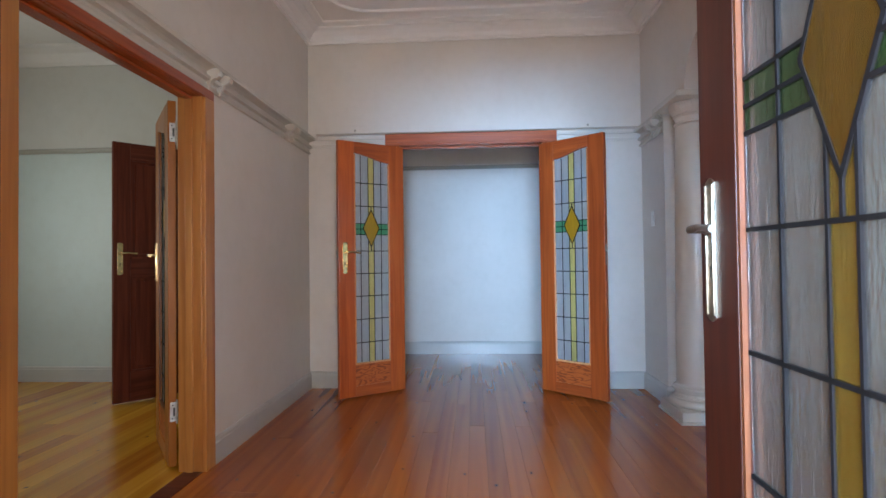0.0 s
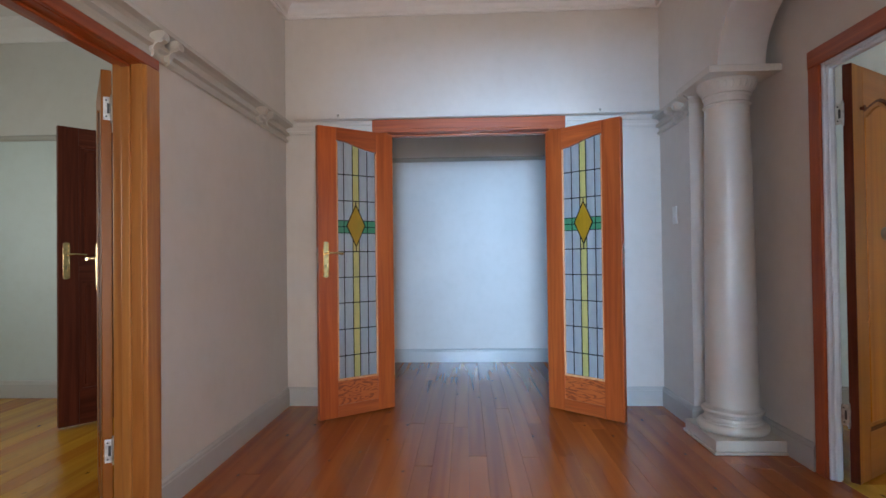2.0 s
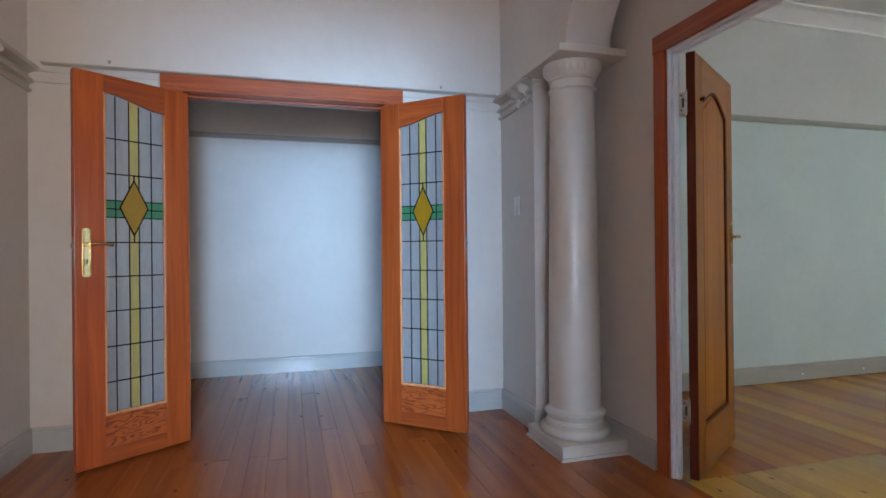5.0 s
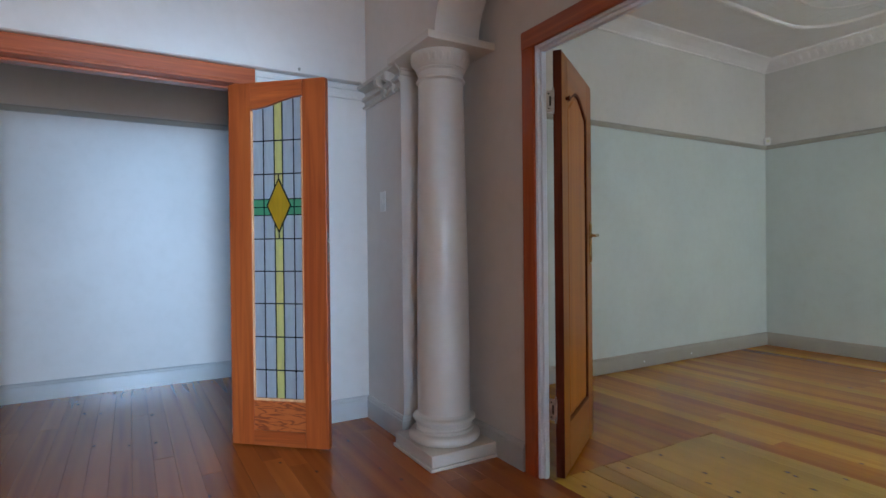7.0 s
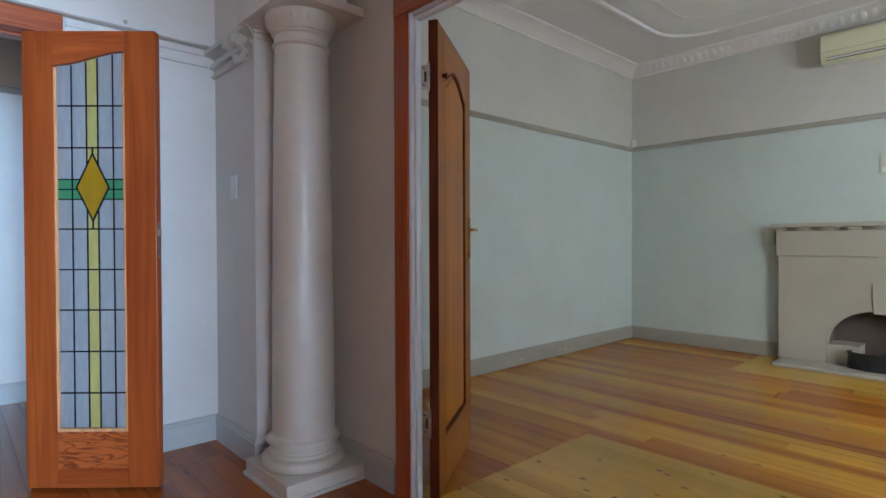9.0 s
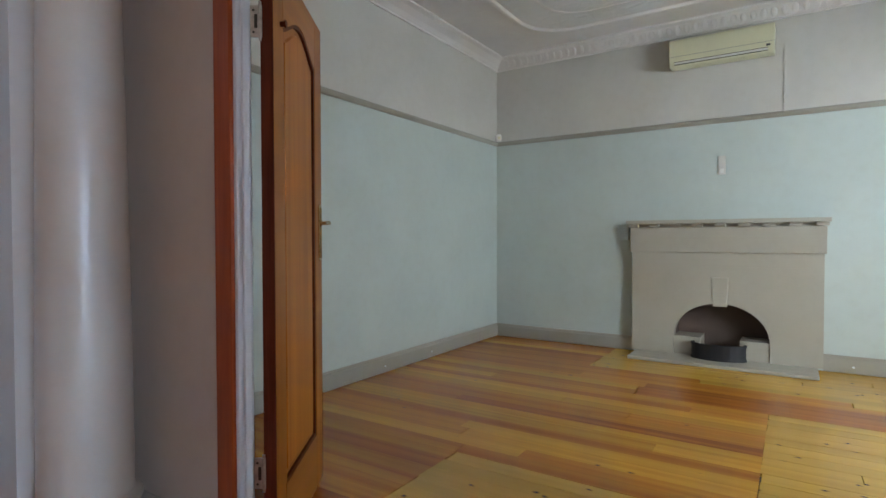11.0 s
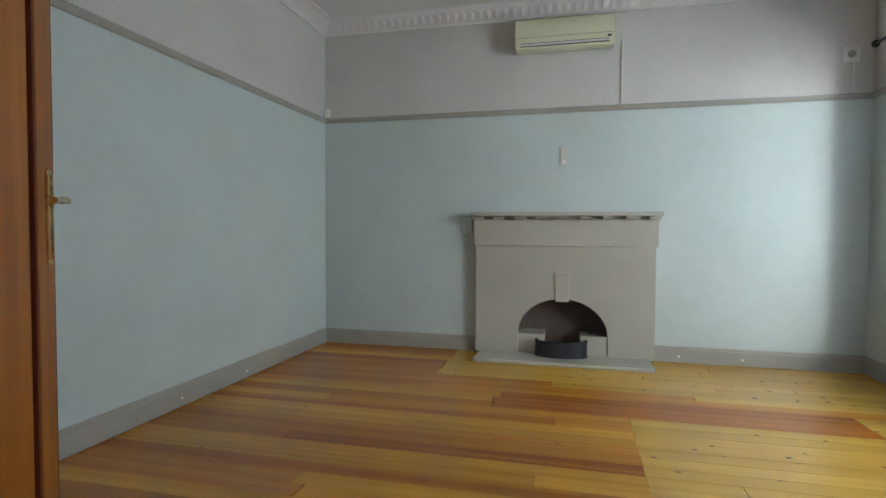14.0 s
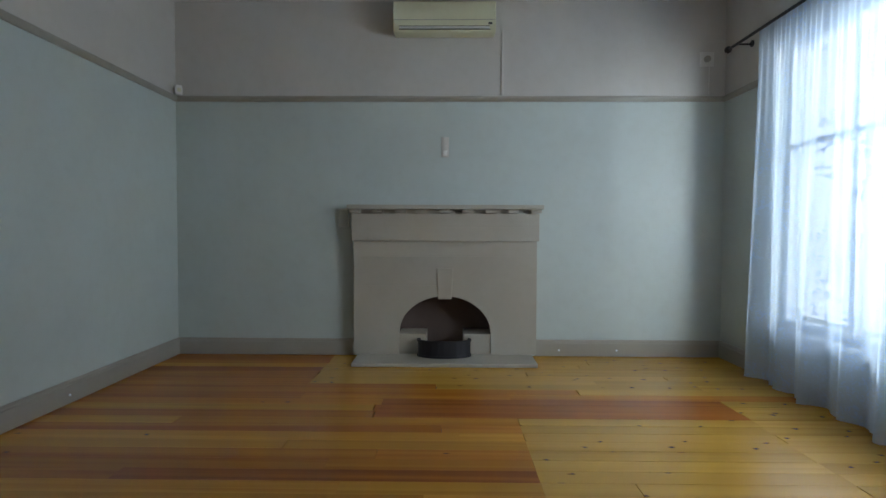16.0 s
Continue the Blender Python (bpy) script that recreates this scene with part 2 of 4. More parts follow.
M_FRONTYE = leaded_glass("shaded_yellow_glass", (0.30, 0.20, 0.04), 0.2, 0.7, 0.5)
M_FRONTAM = leaded_glass("shaded_amber_glass", (0.20, 0.105, 0.015), 0.2, 0.7, 0.5)
M_YELLOW = leaded_glass("yellow_glass", (0.78, 0.66, 0.22), 0.35, 0.55)
M_AMBER = leaded_glass("amber_diamond_glass", (0.55, 0.29, 0.012), 0.3, 0.45)
M_GREEN = leaded_glass("green_glass", (0.08, 0.38, 0.17), 0.3, 0.5)
M_PANE, _n, _l, _p = shader("window_glass")
_p.inputs["Transmission Weight"].default_value, _p.inputs["Roughness"].default_value = 1.0, 0.0

# sheer lace: half-open weave with denser leaf sprays
M_LACE, n_, l_, p_ = shader("white_lace_sheer")
v_ = coords(n_, l_, (1, 1, 1))
leafy = ramp(n_, l_, noise_tex(n_, l_, v_, 26.0, 2, 0.5, 2.2), (0, 0, 0), (1, 1, 1), 0.53, 0.59)
sprig = ramp(n_, l_, noise_tex(n_, l_, v_, 4.5, 1, 0.5, 0.4), (0.15, 0.15, 0.15), (1, 1, 1), 0.36, 0.52)
leafy = mix(n_, l_, 1.0, leafy, sprig, "MULTIPLY")
weave = ramp(n_, l_, leafy, (0.66, 0.66, 0.66), (0.94, 0.94, 0.94), 0.0, 1.0)
dif, tra, clear = n_.new("ShaderNodeBsdfDiffuse"), n_.new("ShaderNodeBsdfTranslucent"), n_.new("ShaderNodeBsdfTransparent")
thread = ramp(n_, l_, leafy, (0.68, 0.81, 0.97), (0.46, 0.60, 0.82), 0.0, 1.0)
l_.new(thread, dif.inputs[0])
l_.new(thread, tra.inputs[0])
two, three = n_.new("ShaderNodeMixShader"), n_.new("ShaderNodeMixShader")
two.inputs[0].default_value = 0.34
l_.new(dif.outputs[0], two.inputs[1])
l_.new(tra.outputs[0], two.inputs[2])
l_.new(weave, three.inputs[0])
l_.new(clear.outputs[0], three.inputs[1])
l_.new(two.outputs[0], three.inputs[2])
l_.new(three.outputs[0], n_["Material Output"].inputs[0])

# pressed ceiling: embossed repeat of scrolls
M_PRESSED, n_, l_, p_ = shader("embossed_ceiling_paint")
v_ = coords(n_, l_, (1, 1, 1))
w1 = n_.new("ShaderNodeTexVoronoi")
w1.feature, w1.inputs["Scale"].default_value, w1.inputs["Randomness"].default_value = "DISTANCE_TO_EDGE", 6.5, 0.55
l_.new(v_, w1.inputs["Vector"])
hgt = ramp(n_, l_, w1.outputs["Distance"], (1, 1, 1), (0, 0, 0), 0.04, 0.20)
fine_ = noise_tex(n_, l_, v_, 38, 3)
hgt = mix(n_, l_, 0.45, hgt, fine_)
p_.inputs["Base Color"].default_value = (0.73, 0.71, 0.69, 1)
p_.inputs["Roughness"].default_value = 0.55
relief(n_, l_, hgt, 0.7, 0.012, p_)

# ---- mesh helpers ----


def box(bm, x0, y0, z0, x1, y1, z1, slot=0, chamfer=0.0):
    lo, hi = (min(x0, x1), min(y0, y1), min(z0, z1)), (max(x0, x1), max(y0, y1), max(z0, z1))
    made = bmesh.ops.create_cube(bm, size=1)["verts"]
    for v in made:
        v.co = Vector([lo[i] if v.co[i] < 0 else hi[i] for i in range(3)])
    faces = {f for v in made for f in v.link_faces}
    if chamfer:
        edges = {e for v in made for e in v.link_edges}
        faces = set(bmesh.ops.bevel(bm, geom=list(edges), offset=chamfer, segments=2, profile=0.5, affect="EDGES")["faces"]) | {f for f in faces if f.is_valid}
    for f in faces:
        f.material_index = slot
    return made


def extrude_profile(bm, profile, p0, p1, out, m0=0, m1=0, slot=0):
    """A moulding: profile of (depth, height) pairs swept from p0 to p1; out points away from the wall; m0, m1: 1 mitres an inner corner, -1 an outer one."""
    p0, p1, out = Vector((*p0, 0)), Vector((*p1, 0)), Vector((*out, 0))
    along = (p1 - p0).normalized()
    a = [bm.verts.new(p0 + along * (m0 * d) + out * d + Vector((0, 0, h))) for d, h in profile]
    b = [bm.verts.new(p1 - along * (m1 * d) + out * d + Vector((0, 0, h))) for d, h in profile]
    k = len(profile)
    for i in range(k):
        j = (i + 1) % k
        bm.faces.new((a[i], a[j], b[j], b[i])).material_index = slot
    bm.faces.new(a[::-1]).material_index = slot
    bm.faces.new(b).material_index = slot
    bmesh.ops.recalc_face_normals(bm, faces=bm.faces[:])


def lathe(bm, profile, cx=0.0, cy=0.0, steps=48, slot=0):
    rings = []
    for r, z in profile:
        rings.append([bm.verts.new((cx + r * math.cos(2 * math.pi * i / steps), cy + r * math.sin(2 * math.pi * i / steps), z)) for i in range(steps)])
    for a, b in zip(rings, rings[1:]):
        for i in range(steps):
            j = (i + 1) % steps
            bm.faces.new((a[i], a[j], b[j], b[i])).material_index = slot
    bm.faces.new(rings[0][::-1]).material_index = slot
    bm.faces.new(rings[-1]).material_index = slot


def prism(bm, outline, y0, y1, slot=0):
    """A flat (x, z) outline given thickness along y."""
    a = [bm.verts.new((x, y0, z)) for x, z in outline]
    b = [bm.verts.new((x, y1, z)) for x, z in outline]
    k = len(outline)
    for i in range(k):
        j = (i + 1) % k
        bm.faces.new((a[i], a[j], b[j], b[i])).material_index = slot
    bm.faces.new(a[::-1]).material_index = slot
    bm.faces.new(b).material_index = slot
    bmesh.ops.recalc_face_normals(bm, faces=bm.faces[:])


def rod(bm, p0, p1, r, steps=14):
    p0, p1 = Vector(p0), Vector(p1)
    turn = (p1 - p0).to_track_quat("Z", "Y").to_matrix().to_4x4()
    m = Matrix.Translation((p0 + p1) / 2) @ turn
    bmesh.ops.create_cone(bm, cap_ends=True, segments=steps, radius1=r, radius2=r, depth=(p1 - p0).length, matrix=m)


def mesh_of(name, bm, mats, smooth=False):
    me = bpy.data.meshes.new(name)
    bm.normal_update()
    bm.to_mesh(me)
    bm.free()
    for m in mats if isinstance(mats, (list, tuple)) else [mats]:
        me.materials.append(m)
    if smooth:
        for p in me.polygons:
            p.use_smooth = True
        me.set_sharp_from_angle(angle=radians(38))
    return me


def part(name, bm, mats, parent=None, label="", smooth=False):
    ob = new(name, mesh_of(name, bm, mats, smooth))
    if parent is not None:
        ob.parent = parent
    if label:
        ob["label"] = label
    return ob


def setting(name, bm, mats, label, category, smooth=False):
    return tagged(part(name, bm, mats, None, "", smooth), label, category, "", "structure")


def thing(name, m, label, category, group="", kind=""):
    ob = new(name)
    ob.empty_display_size = 0.1
    ob.matrix_world = m
    return tagged(ob, label, category, group, kind)


def bevel(ob, width=0.003, segments=2):
    b = ob.modifiers.new("soft_edges", "BEVEL")
    b.width, b.segments, b.limit_method, b.angle_limit = width, segments, "ANGLE", radians(40)
    return ob

# ---- structure ----
HX0, HX1, HY0, HY1, HZ = -1.40, 1.42, 0.65, 4.80, 3.08      # hall
DX0, DX1 = 1.745, 1.80                                        # partition with the lounge door
RX1, RY0, RY1, RZ = 6.05, 0.235, 4.78, 3.05                   # lounge
OL, OR, OT = -0.61, 0.60, 2.06                                # doorway in the far wall
LY0, LY1, LT = 1.82, 2.97, 1.955                               # doorway in the left wall
LW = -1.53
DY0, DY1, DT = 1.74, 3.47, 2.04                               # doorway to the lounge
SPLIT = 2.13


def wall(name, boxes, mats, label):
    bm = bmesh.new()
    for b in boxes:
        box(bm, *b)
    return setting(name, bm, mats, label, "wall")


wall("wall_far", [(LW, HY1, 0, OL - 0.03, 4.98, HZ), (OR + 0.03, HY1, 0, DX0, 4.98, HZ), (OL - 0.03, HY1, OT + 0.03, OR + 0.03, 4.98, HZ)],
     M_HALL, "warm grey painted hall wall with a double doorway")
wall("wall_left", [(LW, HY0, 0, HX0, LY0 - 0.03, HZ), (LW, LY1 + 0.03, 0, HX0, HY1, HZ), (LW, LY0 - 0.03, LT + 0.03, HX0, LY1 + 0.03, HZ)],
     M_HALL, "warm grey painted hall wall with a double doorway")
wall("wall_front", [(-1.6, 0.44, 0, -0.39, HY0, HZ), (0.57, 0.44, 0, DX0, HY0, HZ), (-0.39, 0.44, 2.09, 0.57, HY0, HZ)],
     M_HALL, "painted front wall with the open entrance")
wall("wall_stub", [(HX1, 4.28, 0, 1.69, HY1, HZ)], M_HALL, "short grey painted wall end beside the column")
wall("wall_pier", [(HX1, HY0, 0, 1.69, 1.32, HZ)], M_HALL, "plain grey painted pier under the arch")
wall("wall_partition", [(DX0, 0.035, 0, DX1, DY0 - 0.025, HZ), (DX0, DY1 + 0.025, 0, DX1, 4.98, HZ), (DX0, DY0 - 0.025, DT + 0.025, DX1, DY1 + 0.025, HZ)],
     M_HALL, "grey painted partition with the lounge doorway")

# arch: wall over a wide opening with rounded shoulders
bm = bmesh.new()
line, R, SP, TOP = [(4.28, HZ), (HY0, HZ), (HY0, 2.17), (1.32, 2.17)], 0.33, 2.17, 2.51
for i in range(1, 13):
    a = math.pi - math.pi / 2 * i / 12
    line.append((1.32 + R + R * math.cos(a), SP + (TOP - SP) * math.sin(a)))
for i in range(0, 13):
    a = math.pi / 2 - math.pi / 2 * i / 12
    line.append((3.88 - R + R * math.cos(a), SP + (TOP - SP) * math.sin(a)))
line += [(4.28, SP)]
prism(bm, line, 0, 0.27)
for v in bm.verts:
    v.co = Vector((HX1 + v.co.y, v.co.x, v.co.z))
bmesh.ops.recalc_face_normals(bm, faces=bm.faces[:])
setting("arch", bm, M_HALL, "grey painted flat arch with rounded shoulders", "arch", True)

# lounge walls: paler below the picture rail
def split_wall(name, boxes, label):
    bm = bmesh.new()
    for x0, y0, z0, x1, y1, z1 in boxes:
        if z0 < SPLIT:
            box(bm, x0, y0, z0, x1, y1, min(z1, SPLIT), 0)
        if z1 > SPLIT:
            box(bm, x0, y0, max(z0, SPLIT), x1, y1, z1, 1)
    return setting(name, bm, [M_LOWER, M_UPPER], label, "wall")


WX0, WX1, WZ0, WZ1 = 2.95, 5.35, 0.40, 2.34
for k, b in enumerate(((RX1, 0.035, 0, 6.25, 2.07, HZ), (RX1, 2.07, 0.57, 6.25, 2.99, HZ), (RX1, 2.99, 0, 6.25, 4.98, HZ))):
    split_wall(f"wall_chimney_{k + 1}", [b], "pale green-grey lounge wall, taupe above the rail")
split_wall("wall_lounge_long", [(DX1, RY1, 0, RX1, 4.98, HZ)], "pale green-grey lounge wall, taupe above the rail")
split_wall("wall_window", [(DX1, 0.035, 0, WX0, RY0, HZ), (WX1, 0.035, 0, RX1, RY0, HZ), (WX0, 0.035, 0, WX1, RY0, WZ0), (WX0, 0.035, WZ1, WX1, RY0, HZ)],
           "pale green-grey lounge wall with a wide window")
split_wall("wall_lounge_inside", [(DX1, RY0, 0, DX1 + 0.004, DY0 - 0.06, HZ), (DX1, DY1 + 0.06, 0, DX1 + 0.004, RY1, HZ), (DX1, DY0 - 0.06, DT + 0.06, DX1 + 0.004, DY1 + 0.06, HZ)],
           "pale green-grey lounge side of the partition")
split_wall("wall_side_room_far", [(-5.0, 5.03, 0, LW, 5.2, HZ)], "pale green-grey side room wall with a rail")
# unseen wall; its opening is added to hold the side room fill
split_wall("wall_side_room_window", [(-5.0, 0.4, 0, -4.8, 2.2, HZ), (-5.0, 3.8, 0, -4.8, 5.03, HZ), (-5.0, 2.2, 0, -4.8, 3.8, 0.85), (-5.0, 2.2, 2.25, -4.8, 3.8, HZ)],
           "pale green-grey side room wall with an added, unseen lamp opening")
split_wall("wall_side_room_near", [(-4.8, 0.4, 0, LW, 0.6, HZ)], "pale green-grey side room wall")
split_wall("wall_side_room_inside", [(LW - 0.004, 0.6, 0, LW, LY0 - 0.06, HZ), (LW - 0.004, LY1 + 0.06, 0, LW, 5.03, HZ), (LW - 0.004, LY0 - 0.06, LT + 0.06, LW, LY1 + 0.06, HZ)],
           "pale green-grey side room wall beside the doorway")
wall("wall_passage_far", [(-2.2, 6.45, 0, 2.2, 6.6, HZ)], M_HALL, "grey painted passage wall with a rail")
wall("wall_passage_left", [(-2.2, 4.98, 0, -2.0, 6.45, HZ)], M_HALL, "grey painted passage wall")
wall("wall_passage_right", [(2.0, 4.98, 0, 2.2, 6.45, HZ)], M_HALL, "grey painted passage wall")
wall("wall_passage_near", [(-2.0, 4.98, 0, -1.6, 5.02, HZ), (DX0, 4.98, 0, 2.0, 5.02, HZ)], M_HALL, "grey painted passage wall")
wall("wall_porch", [(-1.8, -4.6, 0, -1.6, 0.44, 2.7), (1.62, -4.6, 0, 1.82, 0.44, 2.7), (-1.8, -4.6, 2.55, 1.82, -4.5, 2.7)], M_PORCH, "rough cement porch walls")
for nm, b, lab in (("ceiling_hall", (-1.6, 0.4, HZ, DX0, 4.98, 3.2), "white plaster hall ceiling"),
                   ("ceiling_side_room", (-5.0, 0.4, HZ, -1.6, 5.2, 3.2), "white plaster side room ceiling"),
                   ("ceiling_passage", (-2.2, 4.98, HZ, 2.2, 6.6, 3.2), "white plaster passage ceiling"),
                   ("ceiling_porch", (-1.8, -4.6, 2.7, 1.82, 0.44, 2.8), "plain porch ceiling")):
    bm = bmesh.new()
    box(bm, *b)
    setting(nm, bm, M_CEIL, lab, "ceiling")


def rounded_rect(x0, y0, x1, y1, r, steps=10):
    pts = []
    for cx, cy, a0 in ((x1 - r, y1 - r, 0), (x0 + r, y1 - r, 90), (x0 + r, y0 + r, 180), (x1 - r, y0 + r, 270)):
        for i in range(steps + 1):
            a = radians(a0 + 90 * i / steps)
            pts.append((cx + r * math.cos(a), cy + r * math.sin(a)))
    return pts


def ring_moulding(bm, x0, y0, x1, y1, r, profile, slot=0):
    """A moulding laid round a rounded rectangle; profile of (outward, z)."""
    rings = []
    for d, z in profile:
        rings.append([bm.verts.new((x, y, z)) for x, y in rounded_rect(x0 - d, y0 - d, x1 + d, y1 + d, r + d)])
    for a, b in zip(rings, rings[1:]):
        for i in range(len(a)):
            j = (i + 1) % len(a)
            bm.faces.new((a[i], a[j], b[j], b[i])).material_index = slot


# lounge ceiling with its raised border and embossed field
bm = bmesh.new()
box(bm, DX1, 0.035, RZ, 6.25, 4.98, 3.2, 0)
ring_moulding(bm, 2.32, 0.92, 5.55, 4.07, 0.40, [(0.0, RZ), (0.012, RZ - 0.018), (0.035, RZ - 0.024), (0.058, RZ - 0.018), (0.07, RZ)])
ring_moulding(bm, 2.62, 1.22, 5.25, 3.77, 0.34, [(0.0, RZ), (0.01, RZ - 0.010), (0.025, RZ - 0.010), (0.035, RZ)])
field = [bm.verts.new((x, y, RZ - 0.004)) for x, y in rounded_rect(2.36, 0.96, 5.51, 4.03, 0.37)]
bm.faces.new(field[::-1]).material_index = 1
bmesh.ops.recalc_face_normals(bm, faces=[f for f in bm.faces if f.material_index == 0])
setting("ceiling_lounge", bm, [M_CEIL, M_PRESSED], "white embossed plaster ceiling with a raised border", "ceiling", True)
# hall ceiling border
bm = bmesh.new()
ring_moulding(bm, -1.05, 0.95, 1.07, 4.45, 0.30, [(0.0, HZ + 0.001), (0.012, HZ - 0.016), (0.03, HZ - 0.02), (0.05, HZ - 0.016), (0.06, HZ + 0.001)])
ring_moulding(bm, -0.55, 3.0, 0.55, 4.1, 0.54, [(0.0, HZ + 0.001), (0.012, HZ - 0.016), (0.03, HZ - 0.02), (0.05, HZ - 0.016), (0.06, HZ + 0.001)])
bmesh.ops.recalc_face_normals(bm, faces=bm.faces[:])
setting("trim_hall_ceiling", bm, M_CEIL, "raised plaster border on the hall ceiling", "moulding", True)

# cornices
C_HALL = [(0, 2.95), (0.022, 2.95), (0.022, 2.972), (0.032, 2.976), (0.045, 3.005), (0.085, 3.035), (0.13, 3.046), (0.13, 3.058), (0.19, 3.066), (0.19, HZ), (0, HZ)]
bm = bmesh.new()
extrude_profile(bm, C_HALL, (HX0, HY1), (HX1, HY1), (0, -1), 1, 1)
extrude_profile(bm, C_HALL, (HX0, HY0), (HX0, HY1), (1, 0), 1, 1)
extrude_profile(bm, C_HALL, (HX1, HY1), (HX1, HY0), (-1, 0), 1, 1)
extrude_profile(bm, C_HALL, (HX1, HY0), (HX0, HY0), (0, 1), 1, 1)
setting("trim_hall_cornice", bm, M_CEIL, "white moulded plaster cornice round the hall", "cornice")
C_ROOM = [(0, 2.935), (0.016, 2.935), (0.016, 2.95), (0.03, 2.965), (0.05, 2.985), (0.10, 3.02), (0.14, 3.034), (0.14, RZ), (0, RZ)]
bm = bmesh.new()
extrude_profile(bm, C_ROOM, (DX1, RY1), (RX1, RY1), (0, -1), 1, 1)
extrude_profile(bm, C_ROOM, (RX1, RY1), (RX1, RY0), (-1, 0), 1, 1)
extrude_profile(bm, C_ROOM, (RX1, RY0), (DX1, RY0), (0, 1), 1, 1)
extrude_profile(bm, C_ROOM, (DX1, RY0), (DX1, RY1), (1, 0), 1, 1)
y = RY1 - 0.16
while y > RY0 + 0.16:
    egg = bmesh.ops.create_uvsphere(bm, u_segments=8, v_segments=6, radius=1)["verts"]
    for v in egg:
        v.co = Vector((RX1 - 0.066 + v.co.x * 0.020 - v.co.z * 0.022, y + v.co.y * 0.024, 2.985 + v.co.z * 0.034 - v.co.x * 0.012))
    y -= 0.075
setting("trim_lounge_cornice", bm, M_CEIL, "white plaster cornice with an egg pattern", "cornice")
C_SIDE = [(0, 2.93), (0.02, 2.93), (0.03, 2.96), (0.09, 3.02), (0.17, 3.05), (0.17, HZ), (0, HZ)]
bm = bmesh.new()
extrude_profile(bm, C_SIDE, (-4.8, 5.03), (LW, 5.03), (0, -1), 1, 1)
extrude_profile(bm, C_SIDE, (-4.8, 0.6), (-4.8, 5.03), (1, 0), 1, 1)
setting("trim_side_room_cornice", bm, M_CEIL, "white plaster cornice in the side room", "cornice")

# skirtings
SK = [(0, 0), (0.02, 0), (0.02, 0.112), (0.016, 0.118), (0.016, 0.128), (0.009, 0.139), (0, 0.140)]


def skirting(name, runs, mat, label):
    bm = bmesh.new()
    for r in runs:
        extrude_profile(bm, [(d, max(z, 0.005)) if mat is M_TRIM else (d, z) for d, z in SK], *r)
    return setting(name, bm, mat, label, "skirting")


skirting("baseboard_hall_left", [((HX0, LY1 + 0.10), (HX0, HY1), (1, 0), 0, 1), ((HX0, HY0), (HX0, LY0 - 0.10), (1, 0), 0, 0)], M_SKIRT, "grey gloss painted skirting board")
skirting("baseboard_hall_far", [((HX0, HY1), (OL - 0.12, HY1), (0, -1), 1, 0), ((OR + 0.12, HY1), (HX1, HY1), (0, -1), 0, 1)], M_SKIRT, "pale gloss painted skirting board")
skirting("baseboard_hall_stub", [((HX1, HY1), (HX1, 4.28), (-1, 0), 1, -1), ((HX1, 4.28), (1.69, 4.28), (0, -1), -1, 0)], M_SKIRT, "grey gloss painted skirting board")
skirting("baseboard_partition", [((DX0, 4.28), (DX0, DY1 + 0.11), (-1, 0), 0, 0)], M_SKIRT, "grey gloss painted skirting board")
skirting("baseboard_lounge_long", [((DX1, RY1), (RX1, RY1), (0, -1), 0, 1)], M_TRIM, "taupe gloss painted skirting board")
skirting("baseboard_chimney_wall", [((RX1, RY1), (RX1, 3.28), (-1, 0), 1, 0), ((RX1, 1.78), (RX1, RY0), (-1, 0), 0, 1)], M_TRIM, "taupe gloss painted skirting board")
skirting("baseboard_window_wall", [((RX1, RY0), (DX1, RY0), (0, 1), 1, 0)], M_TRIM, "taupe gloss painted skirting board")
skirting("baseboard_side_room", [((-4.8, 5.03), (LW, 5.03), (0, -1), 0, 0)], M_SKIRT, "grey gloss painted skirting board")
skirting("baseboard_passage", [((-2.0, 6.45), (2.0, 6.45), (0, -1), 0, 0)], M_SKIRT, "pale gloss painted skirting board")

# picture rails
P_LEFT = [(0, 2.005), (0.018, 2.005), (0.022, 2.018), (0.006, 2.022), (0.006, 2.050), (0.030, 2.056), (0.034, 2.072), (0.010, 2.078), (0.010, 2.104), (0.030, 2.114), (0.064, 2.120), (0.068, 2.138), (0, 2.142)]
P_FAR = [(0, 2.062), (0.016, 2.062), (0.018, 2.082), (0.012, 2.086), (0.012, 2.116), (0.020, 2.120), (0.020, 2.138), (0.016, 2.144), (0, 2.144)]
P_CAP = [(0, 2.160), (0.045, 2.160), (0.055, 2.166), (0.055, 2.176), (0, 2.182)]
bm = bmesh.new()
extrude_profile(bm, P_LEFT, (HX0, HY0), (HX0, HY1), (1, 0), 0, 0)
rail_left = setting("trim_rail_left", bm, M_RAIL, "taupe painted plate rail on the hall wall", "picture rail")
bm = bmesh.new()
extrude_profile(bm, P_FAR, (HX0, HY1), (OL - 0.13, HY1), (0, -1), 0, 0)
extrude_profile(bm, P_FAR, (OR + 0.13, HY1), (HX1, HY1), (0, -1), 0, 1)
extrude_profile(bm, P_CAP, (HX0 + 0.079, HY1), (HX1, HY1), (0, -1), 0, 1)
setting("trim_rail_far", bm, M_HALL, "pale painted moulded rail over the doorway", "picture rail")
bm = bmesh.new()
extrude_profile(bm, P_LEFT, (HX1, HY1), (HX1, 4.28), (-1, 0), 0, -1)
rail_stub = setting("trim_rail_stub", bm, M_RAIL, "taupe painted plate rail ending at the column", "picture rail")
P_ROOM = [(0, 2.112), (0.014, 2.112), (0.022, 2.122), (0.030, 2.138), (0.030, 2.150), (0.018, 2.158), (0, 2.158)]
bm = bmesh.new()
